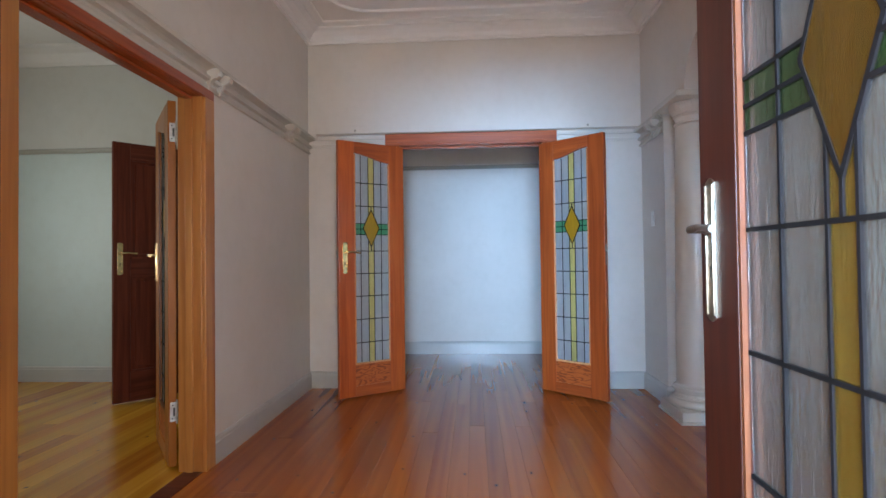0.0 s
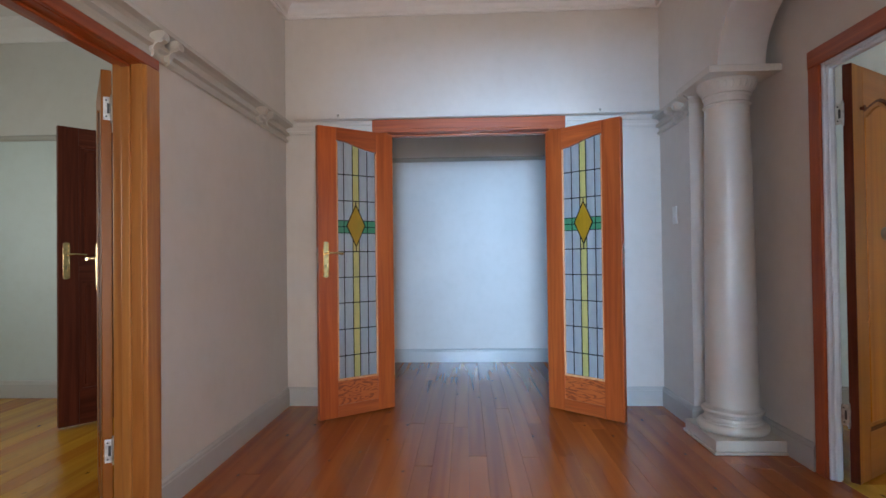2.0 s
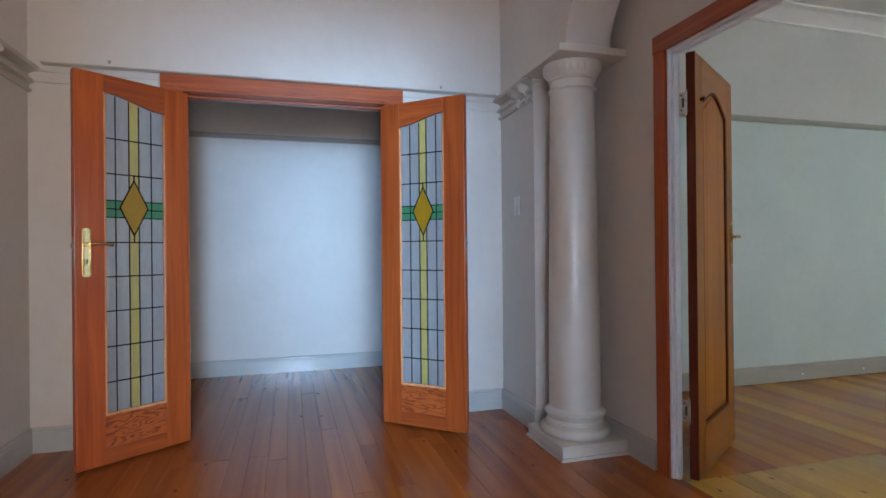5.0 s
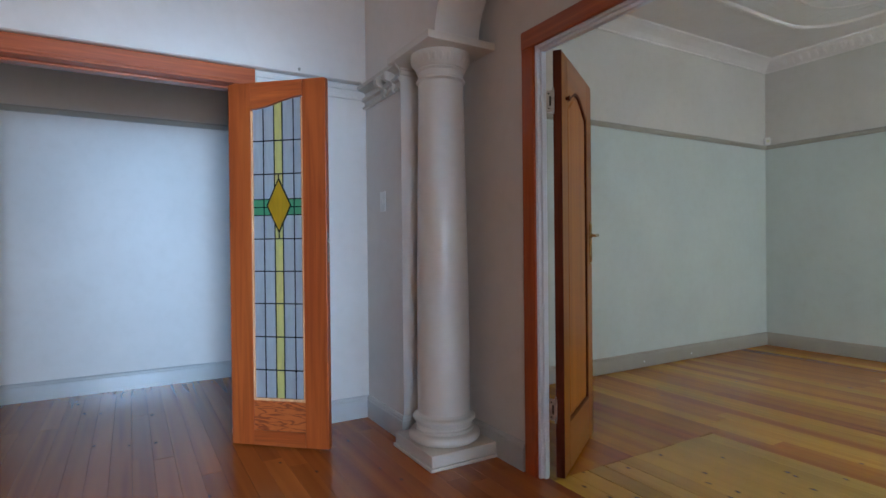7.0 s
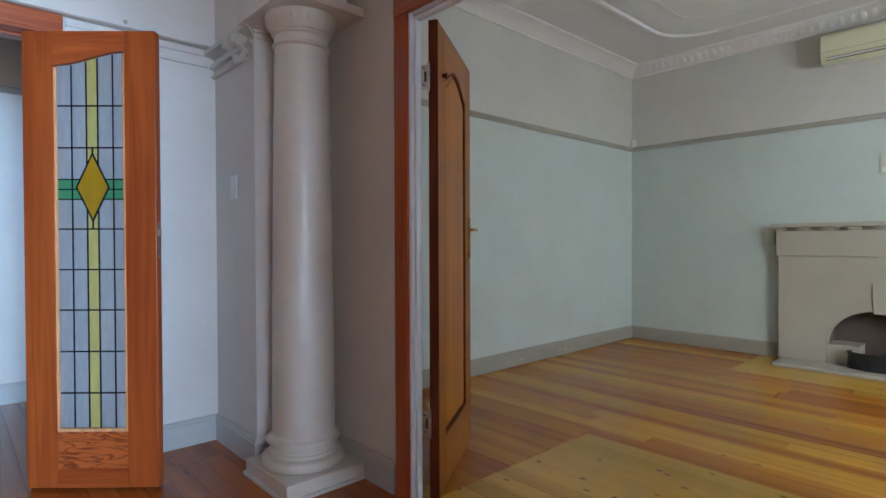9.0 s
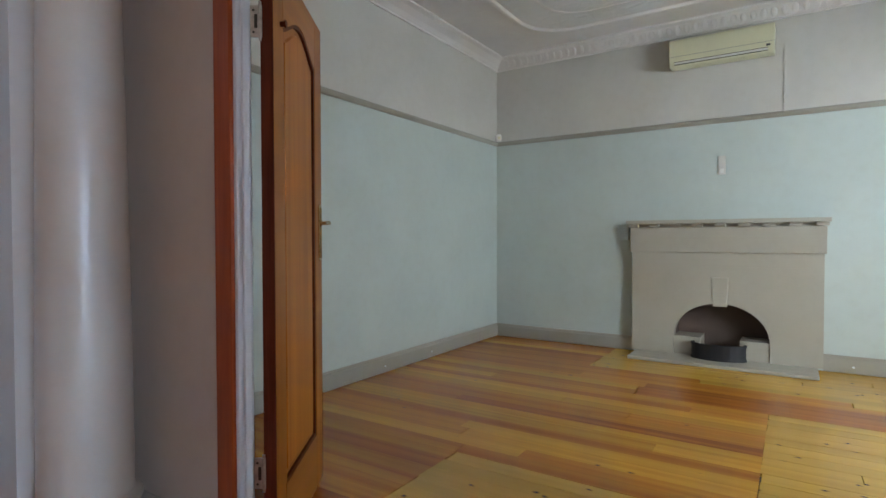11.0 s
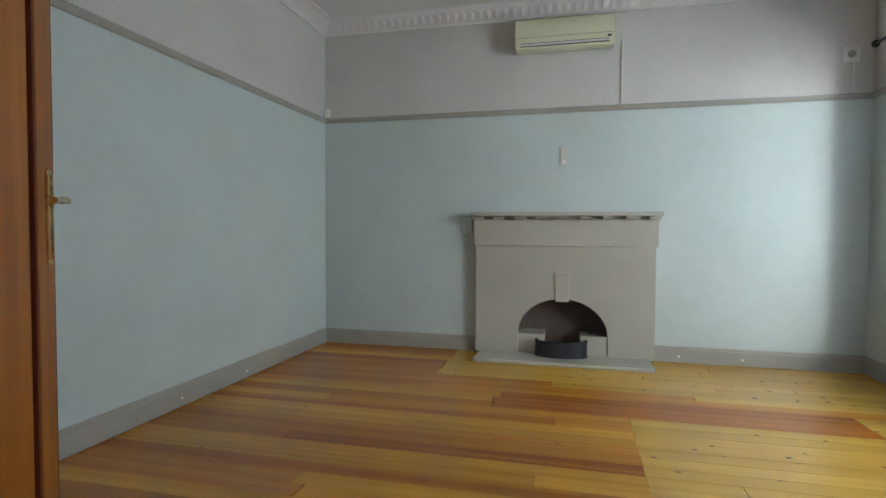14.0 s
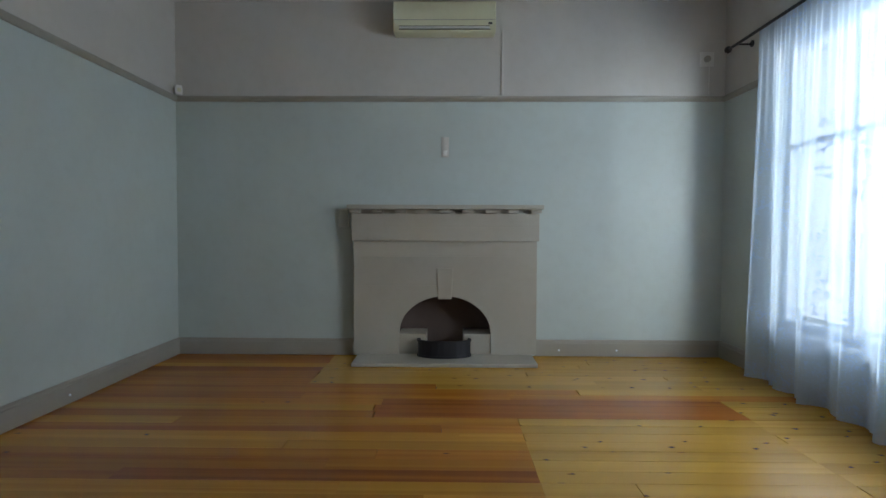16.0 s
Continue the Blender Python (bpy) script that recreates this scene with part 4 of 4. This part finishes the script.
def panel_leaf(name, m, label, wood_z, wood_x, width, arched, plate_metal, thick=0.040, face=1):
    """A panelled door leaf: hinge edge on the local z axis, leaf along +x."""
    leaf = thing(name, m, label, "door")
    st, zt, zb, zm = 0.115, 1.90, 0.24, 0.98
    y0, y1 = (0, thick) if face > 0 else (-thick, 0)
    yc = (y0 + y1) / 2
    for nm, xa, xb in (("hinge_stile", 0.003, st), ("lock_stile", width - st, width)):
        bm = bmesh.new()
        box(bm, xa, y0, 0.012, xb, y1, 2.025)
        bevel(part(nm, bm, wood_z, leaf))

    def top(x, base):
        u = (x - st) / (width - 2 * st)
        return base - (0.085 * (1 - max(0.0, math.sin(math.pi * u)) ** 1.3) if arched else 0.0)

    bm = bmesh.new()
    out = [(st, 2.024), (width - st, 2.024)] + [(width - st - (width - 2 * st) * i / 16, top(width - st - (width - 2 * st) * i / 16, zt)) for i in range(17)]
    prism(bm, out, y0, y1)
    part("top_rail", bm, wood_x, leaf)
    bm = bmesh.new()
    box(bm, st, y0, 0.012, width - st, y1, zb)
    part("bottom_rail", bm, wood_x, leaf)
    spans = [(zb, zt)] if arched else [(zb, zm), (zm + 0.14, zt)]
    if not arched:
        bm = bmesh.new()
        box(bm, st, y0, zm, width - st, y1, zm + 0.14)
        part("lock_rail", bm, wood_x, leaf)
    for za, zc in spans:
        bm = bmesh.new()
        prism(bm, [(st, za), (width - st, za)] + [(width - st - (width - 2 * st) * i / 16, top(width - st - (width - 2 * st) * i / 16, zc)) for i in range(17)], yc - 0.007, yc + 0.007)
        part("panel", bm, wood_z, leaf)
        for s in (y0, y1):
            bm = bmesh.new()
            d = 1 if s == y0 else -1
            ins = 0.034
            out = [(st + ins, za + ins), (width - st - ins, za + ins)] + [(width - st - ins - (width - 2 * st - 2 * ins) * i / 16, top(width - st - (width - 2 * st) * i / 16, zc) - ins) for i in range(17)]
            prism(bm, out, yc, s + d * 0.006)
            bevel(part("raised_field", bm, wood_z, leaf), 0.006, 1)
            # shade line put into darker moulding wood; hinge side keeps the door's wood
            bm = bmesh.new()
            box(bm, st, s + d * 0.002, za, st + 0.014, yc, top(st, zc), 1)
            box(bm, width - st - 0.014, s + d * 0.002, za, width - st, yc, top(width - st, zc))
            box(bm, st, s + d * 0.002, za, width - st, yc, za + 0.014)
            for i in range(16):
                xa, xb = st + (width - 2 * st) * i / 16, st + (width - 2 * st) * (i + 1) / 16
                a, b = top(xa, zc), top(xb, zc)
                prism(bm, [(xa, a - 0.014), (xb, b - 0.014), (xb, b), (xa, a)], min(s + d * 0.002, yc), max(s + d * 0.002, yc))
            part("panel_moulding", bm, [M_MAHOG, wood_z], leaf)
    for s, sg in ((y0, -1), (y1, 1)):
        lever_handle(leaf, width - 0.042, s, sg, 1.12, plate_metal)
    bm = bmesh.new()
    box(bm, -0.001, y0, 0.012, 0.003, y1, 2.025)
    box(bm, width, y0, 0.012, width + 0.003, y1, 2.025)
    part("edge_strip", bm, M_MAHOG, leaf, "dark red door edge")
    for z in (0.33, 1.79):
        hinge(leaf, z, y0 if face > 0 else y1)
    return leaf


lounge_door = panel_leaf("panelled_door", leaf_pose((1.804, 3.43), (2.418, 3.838)), "open amber wooden door with one arched panel", M_OAK, M_OAKX, 0.695, True, M_BRASS, face=-1)
bm = bmesh.new()
rod(bm, (0.085, -0.040, 1.815), (0.085, -0.056, 1.815), 0.009, 12)
rod(bm, (0.085, -0.055, 1.815), (0.085, -0.060, 1.815), 0.013, 12)
part("peg", bm, M_MAHOG, lounge_door, "small dark wooden peg", True)
panel_leaf("panelled_door", leaf_pose((-2.15, 4.93), (-2.785, 4.21)), "open dark red panelled door in the side room", M_MAHOG, M_MAHOGX, 0.93, False, M_BRASS)

# small moulded cap on the wall end beside the column
bm = bmesh.new()
box(bm, HX1 - 0.012, 4.262, 2.118, 1.60, 4.279, 2.160, 0, 0.003)
box(bm, HX1 - 0.005, 4.269, 2.090, 1.60, 4.279, 2.1175, 0, 0.003)
setting("trim_wall_end_cap", bm, M_COLUMN, "small moulded cap on the wall end", "moulding")

# light switch
sw = thing("light_switch", pose(HX1, 4.53, 1.385), "white plastic light switch on the wall end", "light switch")
bm = bmesh.new()
box(bm, -0.009, -0.036, -0.06, 0, 0.036, 0.06, 0, 0.003)
part("cover", bm, M_WPLAST, sw, "", True)
bm = bmesh.new()
box(bm, -0.013, -0.010, -0.018, -0.0085, 0.010, 0.018, 0, 0.002)
part("rocker", bm, M_WPLAST, sw)

# door stop hooks over the glazed doors
for x in (-0.98, 0.97):
    hk = thing("ball_catch", pose(x, HY1 - 0.06, 2.176), "small brass catch on the rail over the door", "catch", "rail catches")
    bm = bmesh.new()
    lathe(bm, [(0.006, 0.0), (0.006, 0.006), (0.009, 0.010), (0.009, 0.016), (0.004, 0.020)], steps=12)
    part("knob", bm, M_TRIM, hk, "", True)

# ---- things of the lounge ----
fp = thing("fireplace", pose(RX1, 2.53, 0), "taupe painted brick fireplace with an arched opening", "fireplace")
AH, AZ0, AZ1 = 0.378, 0.195, 0.510


def fp_prism(name, outline, d0, d1, mat, label="", parent=None, soft=0.003):
    """Outline of (across, z), across positive to the long wall; d0, d1: distances out from the wall."""
    bm = bmesh.new()
    prism(bm, outline, -d1, -d0)
    for v in bm.verts:
        v.co = Vector((v.co.y, v.co.x, v.co.z))
    bmesh.ops.recalc_face_normals(bm, faces=bm.faces[:])
    ob = part(name, bm, mat, parent or fp, label)
    return bevel(ob, soft) if soft else ob


arc = [(AH * math.cos(math.pi * i / 28), AZ0 + (AZ1 - AZ0) * math.sin(math.pi * i / 28)) for i in range(29)]
fp_prism("surround", [(-0.75, 0.03), (-AH - 0.004, 0.03)] + [(-x, z) for x, z in arc] + [(AH + 0.004, 0.03), (0.75, 0.03), (0.75, 0.965), (-0.75, 0.965)], 0.0, 0.090, M_STONE, "smooth painted brick face", soft=0)
fp_prism("frieze", [(-0.765, 0.962), (0.765, 0.962), (0.765, 1.185), (-0.765, 1.185)], 0.0, 0.112, M_STONE)
fp_prism("shelf", [(-0.79, 1.220), (0.79, 1.220), (0.79, 1.254), (-0.79, 1.254)], 0.0, 0.185, M_STONE, "thin overhanging mantel shelf")
fp_prism("bed_mould", [(-0.745, 1.1855), (0.745, 1.1855), (0.745, 1.2195), (-0.745, 1.2195)], 0.0, 0.080, M_STONE, soft=0)
for i in range(9):
    c = -0.735 + 1.47 * i / 8
    fp_prism("dentil", [(c - 0.043, 1.190), (c + 0.043, 1.190), (c + 0.043, 1.2195), (c - 0.043, 1.2195)], 0.0805, 0.142, M_STONE, soft=0.002)
fp_prism("keystone", [(0.0 - 0.055, 0.485), (0.055, 0.485), (0.066, 0.74), (-0.066, 0.74)], 0.03, 0.102, M_STONE)
fp_prism("back", [(-AH - 0.08, 0.03), (AH + 0.08, 0.03), (AH + 0.08, 0.56), (-AH - 0.08, 0.56)], -0.199, -0.185, M_SOOT, "soot-stained firebox back")
for s in (-1, 1):
    fp_prism("cheek", [(s * (AH + 0.003), 0.03), (s * (AH + 0.08), 0.03), (s * (AH + 0.08), 0.56), (s * (AH + 0.003), 0.56)], -0.184, -0.001, M_SOOT, soft=0)
fp_prism("throat", [(-AH, 0.52), (AH, 0.52), (AH, 0.56), (-AH, 0.56)], -0.184, -0.001, M_SOOT, soft=0)
for s in (-1, 1):
    fp_prism("hob", [(s * AH, 0.03), (s * 0.155, 0.03), (s * 0.155, 0.195), (s * AH, 0.195)], -0.184, 0.078, M_STONE)
bm = bmesh.new()
box(bm, -0.405, -0.715, 0.0, 0.0, 0.715, 0.030)
bevel(part("hearth", bm, M_STONE, fp, "low painted hearth slab"), 0.006)
gr = thing("fire_grate", pose(RX1 - 0.14, 2.535, 0.030), "black curved iron fire grate on the hearth", "fire grate")
bm = bmesh.new()
ring_o = []
for i in range(17):
    a = radians(200 - 220 * i / 16 + 90)
    ring_o.append((0.11 * math.cos(a) - 0.0, 0.215 * math.sin(a)))
for z0, z1, g in ((0.0, 0.018, 1.03), (0.018, 0.122, 1.0), (0.122, 0.138, 1.03)):
    a = [bm.verts.new((x * g, y * g, z0)) for x, y in ring_o]
    b = [bm.verts.new((x * g, y * g, z1)) for x, y in ring_o]
    c = [bm.verts.new((x * 0.88, y * 0.95, z0)) for x, y in ring_o]
    d = [bm.verts.new((x * 0.88, y * 0.95, z1)) for x, y in ring_o]
    for i in range(16):
        for q in ((a[i], a[i + 1], b[i + 1], b[i]), (c[i + 1], c[i], d[i], d[i + 1]), (b[i], b[i + 1], d[i + 1], d[i]), (a[i + 1], a[i], c[i], c[i + 1])):
            bm.faces.new(q)
bmesh.ops.recalc_face_normals(bm, faces=bm.faces[:])
part("front", bm, M_IRON, gr)
bm = bmesh.new()
prism(bm, [(y, x) for x, y in ring_o], 0.016, 0.024)
for v in bm.verts:
    v.co = Vector((v.co.z * 0.9, v.co.x * 0.94, v.co.y))
part("plate", bm, M_IRON, gr)
bm = bmesh.new()
prism(bm, [(y * 0.92, x * 0.84) for x, y in ring_o], 0.024, 0.100)
for v in bm.verts:
    v.co = Vector((v.co.z, v.co.x, v.co.y))
part("ash_box", bm, M_IRON, gr)

# air conditioner
ac = thing("air_conditioner", pose(RX1, 2.54, 2.615), "cream wall-mounted split air conditioner", "air conditioner")
bm = bmesh.new()
prism(bm, [(0.0, 0.02), (-0.15, 0.0), (-0.178, 0.008), (-0.198, 0.045), (-0.205, 0.10), (-0.200, 0.215), (-0.185, 0.243), (0.0, 0.25)], -0.405, 0.405)
part("casing", bm, M_PLASTIC, ac, "", True)
bevel(ac.children[0], 0.008, 3)
bm = bmesh.new()
box(bm, -0.202, -0.36, 0.0415, -0.165, 0.36, 0.0445)
box(bm, -0.196, -0.36, 0.0195, -0.150, 0.36, 0.0225)
part("outlet_slot", bm, M_DARKPL, ac, "dark air outlet")
bm = bmesh.new()
box(bm, -0.206, -0.355, 0.026, -0.186, 0.355, 0.038, 0, 0.003)
part("louvre", bm, M_WPLAST, ac)
bm = bmesh.new()
box(bm, -0.2075, -0.40, 0.088, -0.200, 0.40, 0.091)
part("panel_joint", bm, M_TRIM, ac)
bm = bmesh.new()
box(bm, -0.2065, -0.375, 0.055, -0.199, -0.345, 0.070)
part("indicator", bm, M_DARKPL, ac, "small dark indicator window")

cd = thing("cable_conduit", pose(RX1, 2.065, 2.158), "thin painted conduit from rail to air conditioner", "conduit")
bm = bmesh.new()
box(bm, -0.012, -0.008, 0, 0, 0.008, 0.54, 0, 0.002)
part("duct", bm, M_UPPER, cd)

bp = thing("wall_plate", pose(RX1, 2.533, 1.738), "narrow white plate with a switch on the wall", "switch plate")
bm = bmesh.new()
box(bm, -0.010, -0.031, -0.083, 0, 0.031, 0.083, 0, 0.003)
part("cover", bm, M_UPPER, bp, "", True)
bm = bmesh.new()
box(bm, -0.016, -0.016, -0.070, -0.009, 0.016, -0.030, 0, 0.003)
part("rocker", bm, M_WPLAST, bp)

so = thing("wall_socket", pose(RX1, 3.385, 1.145), "painted-over socket beside the mantel shelf", "socket")
bm = bmesh.new()
box(bm, -0.035, -0.055, -0.075, 0, 0.030, 0.075, 0, 0.004)
part("cover", bm, M_LOWER, so)

pir = thing("alarm_sensor", pose(RX1 - 0.045, RY1 - 0.045, 2.160), "small white alarm sensor in the wall corner", "alarm sensor")
bm = bmesh.new()
prism(bm, [(-0.026, 0.0), (0.026, 0.0), (0.028, 0.05), (0.022, 0.075), (-0.022, 0.075), (-0.028, 0.05)], -0.020, 0.026)
bmesh.ops.rotate(bm, verts=bm.verts[:], cent=(0, 0, 0), matrix=Matrix.Rotation(radians(-45), 3, "Z"))
part("cover", bm, M_WPLAST, pir)
bm = bmesh.new()
box(bm, -0.014, -0.024, 0.022, 0.014, -0.019, 0.05)
bmesh.ops.rotate(bm, verts=bm.verts[:], cent=(0, 0, 0), matrix=Matrix.Rotation(radians(-45), 3, "Z"))
part("lens", bm, M_PLASTIC, pir)

ws = thing("round_socket", pose(RX1, 0.392, 2.457), "white socket plate with a dark round outlet", "socket")
bm = bmesh.new()
box(bm, -0.010, -0.058, -0.058, 0, 0.058, 0.058, 0, 0.003)
part("cover", bm, M_WPLAST, ws)
bm = bmesh.new()
rod(bm, (-0.024, 0, 0), (-0.008, 0, 0), 0.026, 20)
part("outlet", bm, M_TRIM, ws, "round outlet")
bm = bmesh.new()
rod(bm, (-0.006, -0.02, -0.058), (-0.006, -0.02, -0.30), 0.004, 8)
part("cord", bm, M_WPLAST, ws)

# nail plugs in the skirtings
for x, y, z in ((RX1 - 0.022, 1.58, 0.055), (RX1 - 0.022, 1.10, 0.055)):
    pg = thing("plug", pose(x, y, z), "small white filler plug in the skirting", "filler plug", "skirting plugs")
    bm = bmesh.new()
    rod(bm, (-0.002, 0, 0), (0.003, 0, 0), 0.009, 10)
    part("filler", bm, M_WHITE, pg)
for x in (4.05, 4.72):
    pg = thing("plug", pose(x, RY1 - 0.022, 0.055), "small white filler plug in the skirting", "filler plug", "skirting plugs")
    bm = bmesh.new()
    rod(bm, (0, -0.002, 0), (0, 0.003, 0), 0.008, 10)
    part("filler", bm, M_WHITE, pg)

# window
win = thing("window_1", pose(0, 0, 0), "wide white framed window behind lace curtains", "window", "", "structure")
bm = bmesh.new()
for b in ((WX0, 0.10, WZ0, WX0 + 0.05, 0.16, WZ1), (WX1 - 0.05, 0.10, WZ0, WX1, 0.16, WZ1), (WX0 + 0.05, 0.10, WZ0, WX1 - 0.05, 0.16, WZ0 + 0.05), (WX0 + 0.05, 0.10, WZ1 - 0.05, WX1 - 0.05, 0.16, WZ1),
          (WX0 + 0.62, 0.105, WZ0 + 0.05, WX0 + 0.66, 0.155, WZ1 - 0.05), (WX1 - 0.66, 0.105, WZ0 + 0.05, WX1 - 0.62, 0.155, WZ1 - 0.05), (WX0 + 0.05, 0.11, 1.62, WX1 - 0.05, 0.15, 1.65)):
    box(bm, *b)
part("window_frame", bm, M_WHITE, win)
bm = bmesh.new()
box(bm, WX0 + 0.04, 0.126, WZ0 + 0.04, WX1 - 0.04, 0.130, WZ1 - 0.04)
pane = part("pane", bm, M_PANE, win)
pane.visible_shadow = False
bm = bmesh.new()
box(bm, WX0 - 0.04, 0.16, WZ0 - 0.03, WX1 + 0.04, 0.27, WZ0)
part("window_sill", bm, M_WHITE, win)

# curtain rod and sheers
cr = thing("curtain_rod", pose(0, 0, 0), "black iron curtain rod with ball ends", "curtain rod")
ROD_Y, ROD_Z = 0.345, 2.452
bm = bmesh.new()
rod(bm, (2.60, ROD_Y, ROD_Z), (5.78, ROD_Y, ROD_Z), 0.011, 14)
part("pole", bm, M_IRON, cr)
for x in (5.80, 2.58):
    bm = bmesh.new()
    bmesh.ops.create_uvsphere(bm, u_segments=16, v_segments=10, radius=0.027, matrix=Matrix.Translation((x, ROD_Y, ROD_Z)))
    part("finial", bm, M_IRON, cr, "", True)
for x in (5.66, 4.1, 2.68):
    bm = bmesh.new()
    rod(bm, (x, RY0, ROD_Z - 0.005), (x, ROD_Y, ROD_Z - 0.005), 0.007, 10)
    rod(bm, (x, RY0, ROD_Z), (x, RY0 + 0.008, ROD_Z), 0.025, 14)
    part("bracket", bm, M_IRON, cr)


def sheer(x0, x1, seed, label):
    """A gathered lace panel: folds deepen and spread towards the hem."""
    rnd = random.Random(seed)
    cols, rows = 220, 40
    ph = [rnd.uniform(0, 6.28) for _ in range(5)]
    bm = bmesh.new()
    grid = []
    for j in range(rows + 1):
        v = j / rows
        z = 2.47 - (2.47 - 0.018) * v
        row = []
        for i in range(cols + 1):
            u = i / cols
            x = x0 + (x1 - x0) * u
            deep = 0.014 + 0.050 * v ** 1.2
            w = 0.55 * math.sin(2 * math.pi * x / 0.30 + ph[0] + 0.5 * v) + 0.30 * math.sin(2 * math.pi * x / 0.145 + ph[1]) + 0.25 * math.sin(2 * math.pi * x / 0.62 + ph[2] + v)
            gather = 0.008 * math.sin(2 * math.pi * x / 0.05 + ph[3]) * (1 - v) ** 4
            hem = 0.012 * math.sin(2 * math.pi * x / 0.42 + ph[4]) * v ** 8
            row.append(bm.verts.new((x + 0.012 * math.sin(2 * math.pi * x / 0.30 + ph[0] + 1.4) * v, ROD_Y - 0.014 + deep * w + gather + 0.028 * v, z + abs(hem))))
        grid.append(row)
    for j in range(rows):
        for i in range(cols):
            bm.faces.new((grid[j][i], grid[j][i + 1], grid[j + 1][i + 1], grid[j + 1][i]))
    c = thing("lace_curtain", pose(0, 0, 0), label, "curtain", "lace curtains")
    part("sheer", bm, M_LACE, c, "", True)
    return c


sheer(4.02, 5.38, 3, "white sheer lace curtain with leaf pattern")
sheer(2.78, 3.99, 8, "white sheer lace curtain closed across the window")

# ---- floors: boards laid along y ----
BOARDS = {}


def board_mesh(w, length, mat, gap):
    key = (round(w, 3), round(length, 2), mat.name, gap)
    if key not in BOARDS:
        w, length = key[0], key[1]
        g, c, t = gap, 0.0003, 0.018
        bm = bmesh.new()
        levels = ((g, -t), (g, -c), (g + c, 0.0))
        rings = []
        for inset, z in levels:
            rings.append([bm.verts.new(p) for p in ((inset, inset, z), (w - inset, inset, z), (w - inset, length - inset, z), (inset, length - inset, z))])
        for a, b in zip(rings, rings[1:]):
            for i in range(4):
                bm.faces.new((a[i], a[(i + 1) % 4], b[(i + 1) % 4], b[i]))
        bm.faces.new(rings[-1])
        BOARDS[key] = mesh_of("plank", bm, mat)
    return BOARDS[key]


def lay(parent, x, y0, y1, w, mat):
    if y1 - y0 < 0.03:
        return
    gap = random.choice((0.0005, 0.0009, 0.0022)) if mat is M_PALEFL else 0.0004
    ob = new("plank", board_mesh(w, y1 - y0, mat, gap))
    ob.parent = parent
    ob.location = (x, y0, random.uniform(-0.00015, 0.00015))


def floor_of(name, x0, y0, x1, y1, w, label, chooser, cuts):
    bm = bmesh.new()
    box(bm, x0, y0, -0.05, x1, y1, -0.018)
    fl = setting(name, bm, M_SUB, label, "floor")
    x, k = x0, 0
    while x < x1 - 0.01:
        ww = min(w, x1 - x)
        marks = sorted({y0, y1, *[c for c in cuts(k, x + ww / 2) if y0 < c < y1]})
        for a, b in zip(marks, marks[1:]):
            lay(fl, x, a, b, ww, chooser(x + ww / 2, (a + b) / 2, k))
        x += w
        k += 1
    return fl


def hall_cuts(k, x):
    r = random.Random(k * 7 + 1)
    return [0.6 + r.uniform(0.8, 2.2) + 2.1 * i for i in range(3)]


floor_of("floor_hall", HX0, HY0, DX0 + 0.04, 6.45, 0.098, "polished red-brown hall floorboards", lambda x, y, k: M_HALLFL, hall_cuts)
floor_of("floor_side_room", -4.8, 0.6, -1.50, 5.03, 0.11, "amber polished side room floorboards",
         lambda x, y, k: random.Random(k * 3 + int(y)).choice((M_AMBERFL, M_AMBERFL, M_STAINFL)), hall_cuts)
bm = bmesh.new()
box(bm, -1.50, LY0, -0.05, HX0, LY1, 0.004, 0, 0.002)
setting("floor_threshold", bm, M_MAHOGX, "dark worn wooden threshold", "threshold")


def lounge_tone(x, y, k):
    r = random.Random(k * 13 + int(y * 9))
    if x < 3.03:
        return M_PALEFL if y < 3.43 else r.choice((M_STAINFL, M_STAINFL, M_AMBERFL, M_REDFL))
    if y < 0.80:
        return M_PALEFL
    if 4.56 < x < 4.92:
        return M_REDFL if y < 2.9 else M_AMBERFL if 4.67 < x < 4.78 else M_STAINFL
    if x > 5.2 and y < 3.45 or x > 5.1 and y < 2.58 or x > 4.92 and y < 1.66:
        return M_PALEFL
    if y < 2.11 and x < 4.56:
        return M_PALEFL
    if 4.12 < x < 4.35 or 3.68 < x < 3.80:
        return M_AMBERFL
    return r.choice((M_STAINFL, M_STAINFL, M_STAINFL, M_REDFL, M_AMBERFL))


def lounge_cuts(k, x):
    r = random.Random(k * 11 + 5)
    c = [0.82 + r.uniform(-0.01, 0.01)] if x < 4.9 else []
    if x < 3.03:
        return c + [3.43, 1.9 + r.uniform(-0.7, 0.7)]
    if 4.56 < x < 4.92:
        return c + [2.94 + r.uniform(-0.15, 0.05)]
    if x > 4.92:
        return c + [3.45, 1.2 + r.uniform(-0.5, 0.9)] if x > 5.2 else c + [2.58, 1.0 + r.uniform(-0.3, 0.5)] if x > 5.1 else c + [1.66]
    c += [2.11]
    if 3.60 < x < 3.80:
        c += [1.72]
    return c + [3.0 + r.uniform(-0.6, 1.2)]


floor_of("floor_lounge", DX0 + 0.04, RY0, RX1, RY1, 0.11, "patched lounge floorboards, yellow and brown", lounge_tone, lounge_cuts)
